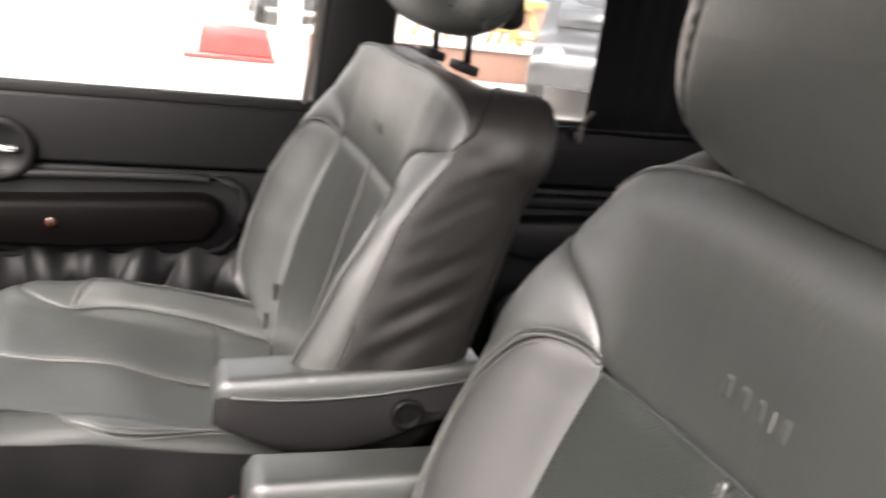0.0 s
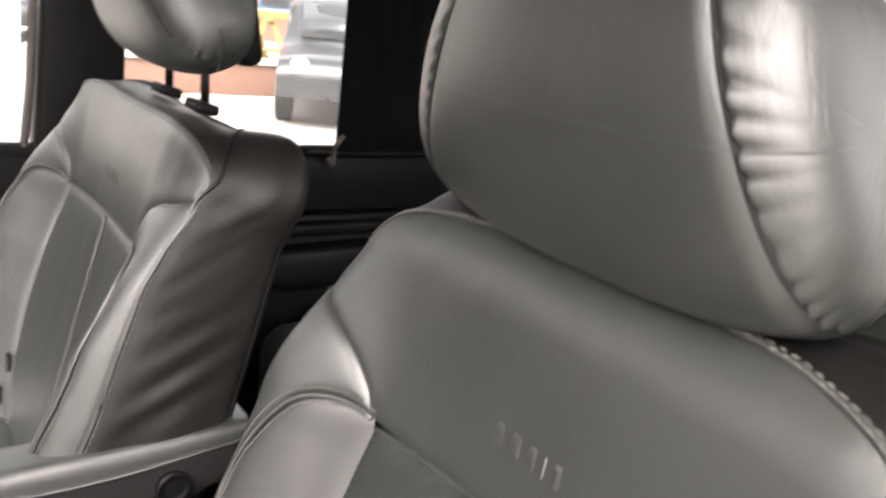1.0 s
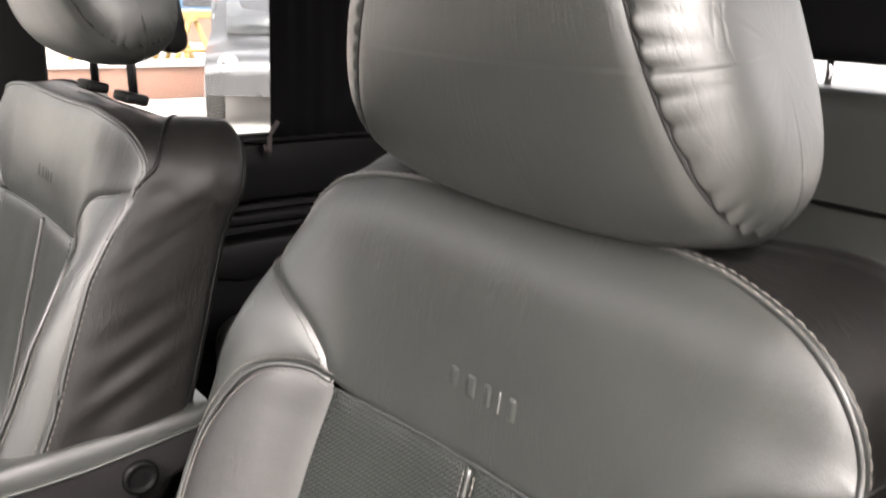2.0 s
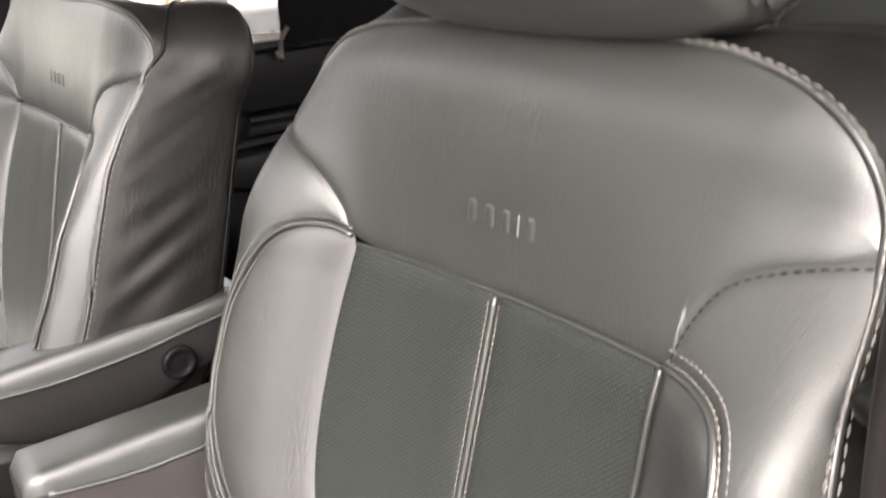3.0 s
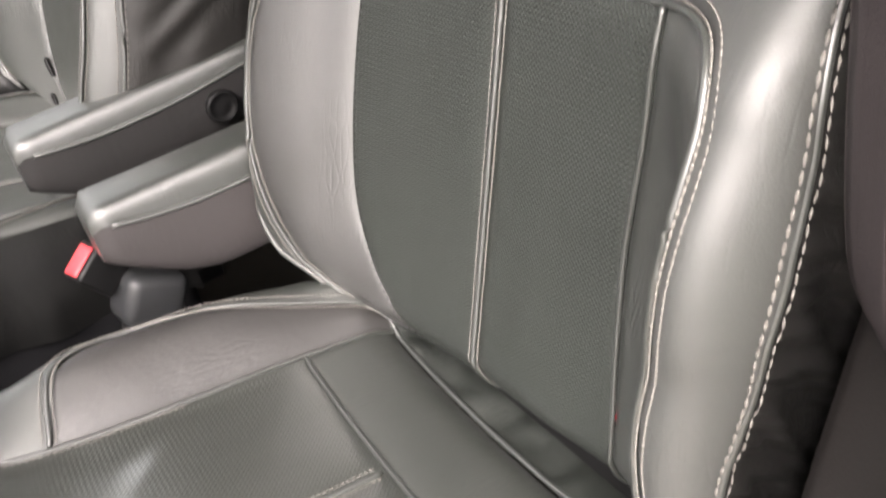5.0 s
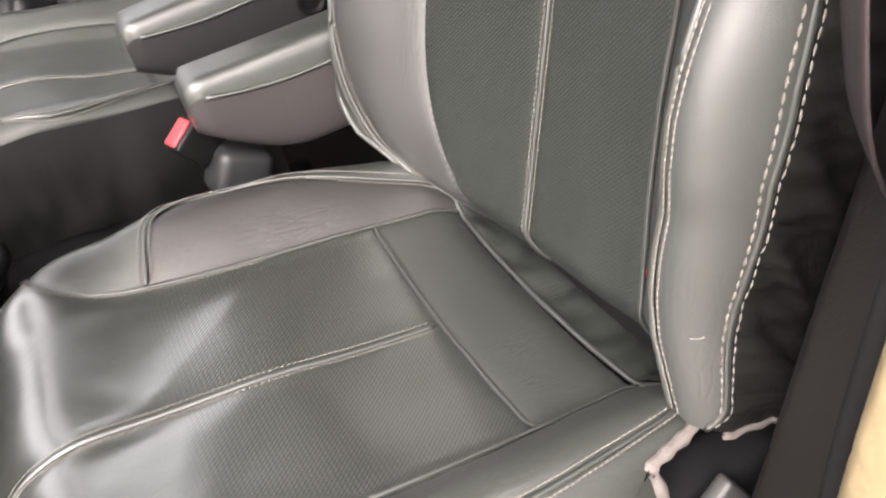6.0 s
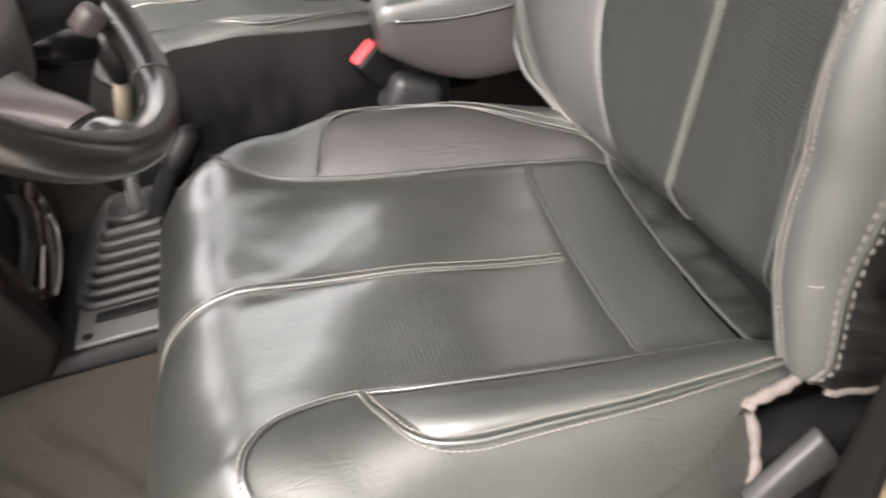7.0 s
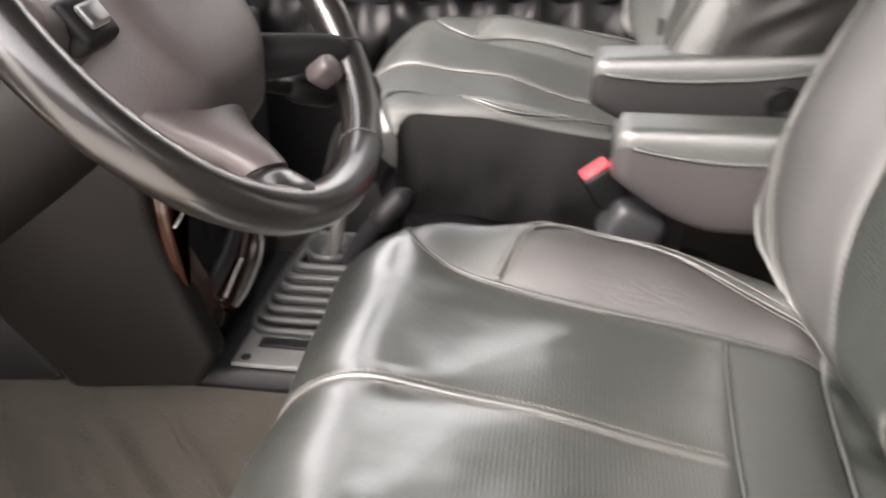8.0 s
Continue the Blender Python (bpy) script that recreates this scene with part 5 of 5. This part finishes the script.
# ---- knee panel, centre stack, console ----
knee = thing("console_side", (0, 0, 0), "grey-brown plastic side panel of the centre console", "console panel")
part("panel_face", prism([(-0.150, 0.92), (-0.149, 0.85), (-0.141, 0.805), (-0.128, 0.756), (-0.104, 0.684), (-0.131, 0.642), (-0.284, 0.625), (-0.351, 0.713), (-0.40, 0.85), (-0.40, 0.95)], "y", 0.60, 0.64, 0.010), M_TRIM, knee, "matte grey-brown side panel")
part("panel_clip", boxed((-0.335, 0.588, 0.835), (-0.322, 0.602, 0.841), 0.002), M_LEVER, knee, "small pale clip")
part("kick_panel", prism([(-0.93, 0.55), (-0.93, 0.80), (-0.40, 0.80), (-0.345, 0.70), (-0.30, 0.625)], "y", 0.612, 0.64, 0.008), M_BLACK, knee, "dark kick panel")
stack = thing("centre_stack", (0, 0, 0), "wood-effect trimmed centre stack above the console", "console trim")
part("stack_body", prism([(0.60, 0.98), (0.97, 0.98), (0.93, 0.60), (0.69, 0.60)], "x", -0.42, -0.145, 0.012), M_BLACK, stack)
part("wood_trim", prism([(0.603, 0.95), (0.604, 0.86), (0.608, 0.80), (0.620, 0.75), (0.645, 0.70), (0.685, 0.668), (0.70, 0.690), (0.687, 0.705), (0.668, 0.754), (0.653, 0.781), (0.632, 0.819), (0.612, 0.840), (0.645, 0.850), (0.68, 0.857), (0.68, 0.95)], "x", -0.144, -0.130, 0.003), M_WOOD, stack, "dark glossy wood-effect frame")
part("wood_trim", prism([(0.802, 0.764), (0.802, 0.74), (0.761, 0.715), (0.694, 0.700), (0.700, 0.682), (0.715, 0.668), (0.769, 0.662), (0.823, 0.672), (0.850, 0.705), (0.840, 0.745), (0.825, 0.775)], "x", -0.144, -0.130, 0.003), M_WOOD, stack, "dark glossy wood-effect frame")
part("side_strip", prism([(0.757, 0.796), (0.785, 0.78), (0.796, 0.746), (0.756, 0.722), (0.692, 0.710), (0.683, 0.735), (0.729, 0.742), (0.762, 0.759)], "x", -0.143, -0.134, 0.002), M_SLEEVE, stack, "grey plastic strip inside the frame")
for line in ([(0.678, 0.856), (0.643, 0.849), (0.609, 0.841)], [(0.758, 0.720), (0.726, 0.712), (0.697, 0.703)], [(0.823, 0.724), (0.827, 0.704), (0.806, 0.686), (0.759, 0.673), (0.723, 0.673)]):
    part("trim_edge", tube([(-0.128, y, z) for y, z in smooth_line(line, 16)], 0.0018, 6), M_SHAFT, stack, "bright trim edge")
part("tray", boxed((-0.30, 0.70, 0.72), (-0.143, 0.81, 0.86), 0.01), M_DARKCLOTH, stack, "dark open tray")

con = thing("gear_console", (0, 0, 0), "grey rubber gear-lever boot in a moulded floor console", "console")
part("console_body", prism([(0.645, FLOOR), (0.630, 0.62), (0.640, 0.645), (0.92, 0.645), (0.93, 0.62), (0.92, FLOOR)], "x", -0.5, 0.06, 0.008), M_BLACK, con, "black floor console")
part("gate_plate", boxed((-0.108, 0.640, 0.645), (0.05, 0.905, 0.652), 0.003), M_PLATE, con, "grey ribbed gate plate")
part("plate_slot", boxed((-0.085, 0.672, 0.6525), (0.02, 0.690, 0.656), 0.002), M_BLACK, con)
part("plate_screw", spin([(0.0035, 0.0), (0.006, 0.0), (0.006, 0.0015), (0.0035, 0.0015)], 16, pose(-0.093, 0.652, 0.652)), M_BLACK, con, "small screw recess")
for k in range(7):
    half = 0.088 - 0.0083 * k
    ringp = [(-0.025 + 0.92 * (abs(math.cos(t)) ** 0.22) * math.copysign(half, math.cos(t)), 0.80 + 1.1 * (abs(math.sin(t)) ** 0.22) * math.copysign(half, math.sin(t)), 0.656 + 0.0098 * k) for t in np.linspace(0, 2 * math.pi, 97)[:-1]]
    part("boot_fold", tube(ringp, 0.0054, 8, closed=True), M_MAT, con, "rubber bellows fold")
    if k < 6:
        mid = [(-0.025 + (x + 0.025) * 0.90, 0.80 + (y - 0.80) * 0.90, z + 0.0048) for x, y, z in ringp]
        part("boot_groove", tube(mid, 0.0040, 6, closed=True), M_RUBBER, con)
boot = spin([(0.11, 0.645), (0.085, 0.68), (0.062, 0.708), (0.02, 0.712)], 4, None)
boot.transform(pose(-0.025, 0.80, 0, 0, 0, 45))
part("boot_core", boot, M_RUBBER, con, smooth=False)
lev = thing("gear_lever", (-0.025, 0.80, 0.72), "slim chrome gear lever with a dark collar", "gear lever")
part("shaft", tube([(0, 0, -0.02), (0.012, 0.004, 0.05), (0.026, 0.004, 0.10)], 0.0085, 12), M_SHAFT, lev, "bright lever shaft")
part("sleeve", tube([(0.025, 0.004, 0.096), (0.043, 0.004, 0.16)], 0.0098, 12), M_TAN, lev, "tan sleeve under the knob")
part("collar", spin([(0.030, -0.03), (0.034, 0.0), (0.0335, 0.006), (0.029, 0.005), (0.024, -0.004), (0.012, -0.006)], 28), M_MAT, lev, "flared rubber cup")
part("knob", spin([(0.001, -0.03), (0.016, -0.026), (0.022, 0.0), (0.024, 0.02), (0.018, 0.036), (0.001, 0.04)], 24, pose(0.048, 0.004, 0.185)), M_BLACK, lev, "black lever knob")
lev2 = thing("transfer_lever", (0.03, 0.75, 0.66), "short black lever with a rounded grip between the seats", "gear lever")
part("shaft", tube(smooth_line([(-0.035, 0.0, -0.03), (-0.025, 0.02, 0.05), (0.0, 0.035, 0.095), (0.026, 0.045, 0.118)], 14), 0.0125, 12), M_DARKCLOTH, lev2)
part("grip", tube(smooth_line([(0.004, 0.036, 0.100), (0.026, 0.046, 0.122), (0.048, 0.056, 0.142)], 10), [0.01, 0.014, 0.016, 0.017, 0.017, 0.017, 0.017, 0.016, 0.013, 0.005], 16), M_BLACK, lev2, "black plastic grip")
part("boot", spin([(0.05, -0.02), (0.045, 0.0), (0.03, 0.012), (0.02, 0.03), (0.011, 0.04)], 20, pose(-0.03, 0.01, 0)), M_RUBBER, lev2)

# ---- rear bench ----
rear = thing("rear_seat", (1.45, 0.79, FLOOR), "grey leatherette rear bench with low backrest", "car seat")
for y0, y1 in ((-0.68, -0.01), (0.01, 0.66)):
    bmr = boxed((-0.03, y0, 0.36), (0.10, y1, 0.88), 0.035, 4)
    rb = part("backrest", bmr, M_LEATHER, rear, "smooth grey rear backrest")
    part("crease", tube([(-0.032, y0 + 0.03, 0.72), (-0.032, y1 - 0.03, 0.72)], 0.004, 6), M_SIDE, rb)
    cb = boxed((-0.64, y0, 0.20), (0.02, y1, 0.425), 0.06, 6)
    cs = part("cushion", cb, M_LEATHER, rear, "dark grey rear cushion")
    # Piping coloured pale to paint the sheen on the cushion's front edge.
    part("piping", tube(smooth_line([(-0.632, y0 + 0.05, 0.385), (-0.636, (y0 + y1) / 2, 0.39), (-0.632, y1 - 0.05, 0.385)], 20), 0.004, 6), M_THREAD, cs, "cushion piping, pale for the edge sheen")
    ym = -0.15 if y0 < 0 else 0.34
    hr = part("headrest", boxed((0.0, ym - 0.15, 0.915), (0.09, ym + 0.16, 1.09), 0.035, 4), M_DARKCLOTH, rear, "dark rear headrest")
    for dy in (-0.07, 0.07):
        part("post", tube([(0.045, ym + dy, 0.85), (0.045, ym + dy, 0.95)], 0.0055, 10), M_METAL, hr)

# ---- outside ----
# Both walls are unseen additions that block low light from ahead and beside.
solo("wall_block_front", boxed((-3.9, -0.8, 0), (-3.5, 9.0, 3.4), 0.02), M_BLOCKER, "unseen dark wall added ahead to block light", "wall", "structure")
solo("wall_block_near", boxed((-0.4, -5.4, 0), (7, -5.0, 2.3), 0.02), M_BLOCKER, "unseen dark wall added beside to cut low light", "wall", "structure")
ground = solo("ground", boxed((-150, -150, -0.3), (150, 150, 0.0), 0), M_GROUND, "pale dusty concrete yard", "ground", "structure")


def parked_car(at, turn, mat, label):
    c = thing("parked_car", at, label, "car", "parked cars")
    c.rotation_euler = (0, 0, turn)
    prof = smooth_line([(-2.1, 0.35), (-2.12, 0.62), (-1.95, 0.78), (-1.0, 0.92), (-0.35, 1.36), (0.6, 1.42), (1.35, 1.08), (2.0, 1.0), (2.12, 0.7), (2.08, 0.35), (2.08, 0.32)], 44)
    rows = []
    for k in np.linspace(-1, 1, 13):
        q = prof.copy()
        nar = 0.84 * (1 - 0.16 * np.clip((q[:, 1] - 0.85) / 0.55, 0, 1))
        q[:, 1] -= 0.05 * abs(k) ** 4 * (q[:, 1] > 0.6)
        rows.append(np.stack([q[:, 0] * (1 - 0.03 * k * k), k * nar, q[:, 1]], 1))
    rows = np.array(rows)
    body = part("body", grid_mesh("body", rows), mat, c)
    for s in (0, -1):
        bm = bmesh.new()
        bm.faces.new([bm.verts.new(tuple(p)) for p in rows[s]])
        part("flank", bm, mat, c)
    part("windscreen", prism([(-0.98, 0.955), (-0.42, 1.325), (-0.38, 1.30), (-0.9, 0.93)], "y", -0.62, 0.62), M_DARKGLASS, c)
    part("rear_screen", prism([(0.66, 1.40), (1.32, 1.10), (1.28, 1.05), (0.6, 1.35)], "y", -0.6, 0.6), M_DARKGLASS, c)
    for s in (-1, 1):
        part("side_window", prism([(-0.78, 0.95), (-0.33, 1.28), (0.52, 1.33), (1.05, 1.02)], "y", s * 0.74, s * 0.80), M_DARKGLASS, c)
        for x in (-1.35, 1.35):
            wl = part("wheel", spin([(0.2, -0.1), (0.3, -0.1), (0.32, -0.06), (0.32, 0.06), (0.3, 0.1), (0.2, 0.1)], 24, pose(x, s * 0.76, 0.32, 90, 0, 0)), M_RUBBER, c)
            part("rim", spin([(0.19, -0.11), (0.2, 0.0), (0.19, 0.11)], 18, pose(x, s * 0.76, 0.32, 90, 0, 0)), M_METAL, wl)
    for y in (-0.6, 0.6):
        part("headlight", spin([(0.001, -0.03), (0.11, -0.02), (0.11, 0.02), (0.001, 0.03)], 16, pose(-2.06, y, 0.68, 0, 90, 0)), M_METAL, c)
    return c


near_car = parked_car((5.5, 10.2, 0), radians(65), M_CARBLUE, "blue-grey car parked on the yard")
copy_thing(near_car, pose(2.6, 19.0, 0, 0, 0, 88))
parked_car((15.5, 8.2, 0), radians(75), M_CARRED, "red car parked far behind the vehicle")
parked_car((9.6, 4.6, 0), radians(80), M_CARWHITE, "silver car parked behind the vehicle")


def house(at, size, wall_mat, label, rows, cols, win_mat, low=0.9):
    L, D, H = size
    h = thing("house", at, label, "building")
    part("wall", boxed((-L / 2, 0, 0), (L / 2, D, H), 0.02), wall_mat, h, smooth=False)
    part("roof", prism([(-L / 2 - 0.4, H), (L / 2 + 0.4, H), (L / 2 + 0.4, H + 0.2), (0, H + 1.8), (-L / 2 - 0.4, H + 0.2)], "y", -0.4, D + 0.4), M_ROOF, h, smooth=False)
    for r in range(rows):
        for c in range(cols):
            x = -L / 2 + L * (c + 0.5) / cols
            z = low + r * 2.8
            w = part("window", boxed((x - 0.5, -0.06, z), (x + 0.5, 0.02, z + 1.4), 0.01), win_mat, h, smooth=False)
            part("pane", boxed((x - 0.42, -0.07, z + 0.08), (x + 0.42, -0.055, z + 1.32), 0), M_DARKGLASS, w, smooth=False)
            part("sill", boxed((x - 0.58, -0.14, z - 0.08), (x + 0.58, 0.02, z), 0.01), M_PALE, w, smooth=False)
    return h


house((14.5, 24.0, 0), (14, 8, 6.0), M_WALL, "salmon rendered building with blue window frames", 2, 8, M_BLUE)
house((-2.0, 24.0, 0), (15, 8, 5.5), M_PALE, "whitewashed building across the yard", 1, 6, M_PALE, 3.6)


def trestle(at, turn):
    t = thing("trestle", at, "yellow painted wooden trestle standing in the yard", "trestle", "yellow trestles")
    t.rotation_euler = (0, 0, turn)
    part("beam", boxed((-0.9, -0.05, 0.95), (0.9, 0.05, 1.08), 0.01), M_YELLOW, t)
    for x in (-0.75, 0.75):
        for s in (-1, 1):
            part("leg", tube([(x, s * 0.03, 1.0), (x + 0.1 * (1 if x > 0 else -1), s * 0.42, 0.0)], 0.045, 6), M_YELLOW, t)
        part("brace", tube([(x, -0.2, 0.5), (x, 0.2, 0.5)], 0.03, 6), M_YELLOW, t)
    return t


tre = trestle((5.75, 14.0, 0), radians(80))
copy_thing(tre, pose(4.9, 15.5, 0, 0, 0, 60))
copy_thing(tre, pose(6.7, 14.8, 0, 0, 0, 10))
wallg = thing("brick_wall", (3.2, 11.5, 0), "low reddish brick garden wall", "wall")
part("wall_body", boxed((-1.3, -0.12, 0), (2.2, 0.12, 0.42), 0.02), M_WALL, wallg)
part("coping", boxed((-1.35, -0.18, 0.42), (2.25, 0.18, 0.5), 0.02), M_PALE, wallg)
for x in (1.95, 4.9):
    po = thing("post", (x, 14.0, 0), "white painted concrete post", "post", "white posts")
    part("shaft", boxed((-0.16, -0.16, 0), (0.16, 0.16, 2.6), 0.02), M_PALE, po)
    part("cap", boxed((-0.21, -0.21, 2.6), (0.21, 0.21, 2.7), 0.02), M_PALE, po)
bar = thing("traffic_barrier", (0.95, 11.5, 0), "red plastic barrier block on the yard", "barrier")
part("block", prism([(-0.45, 0.06), (-0.40, 0.42), (0.40, 0.42), (0.50, 0.06)], "y", -0.2, 0.2, 0.03), M_CARRED, bar)
part("foot", boxed((-0.62, -0.26, 0.0), (0.5, 0.26, 0.07), 0.02), M_CARRED, bar)
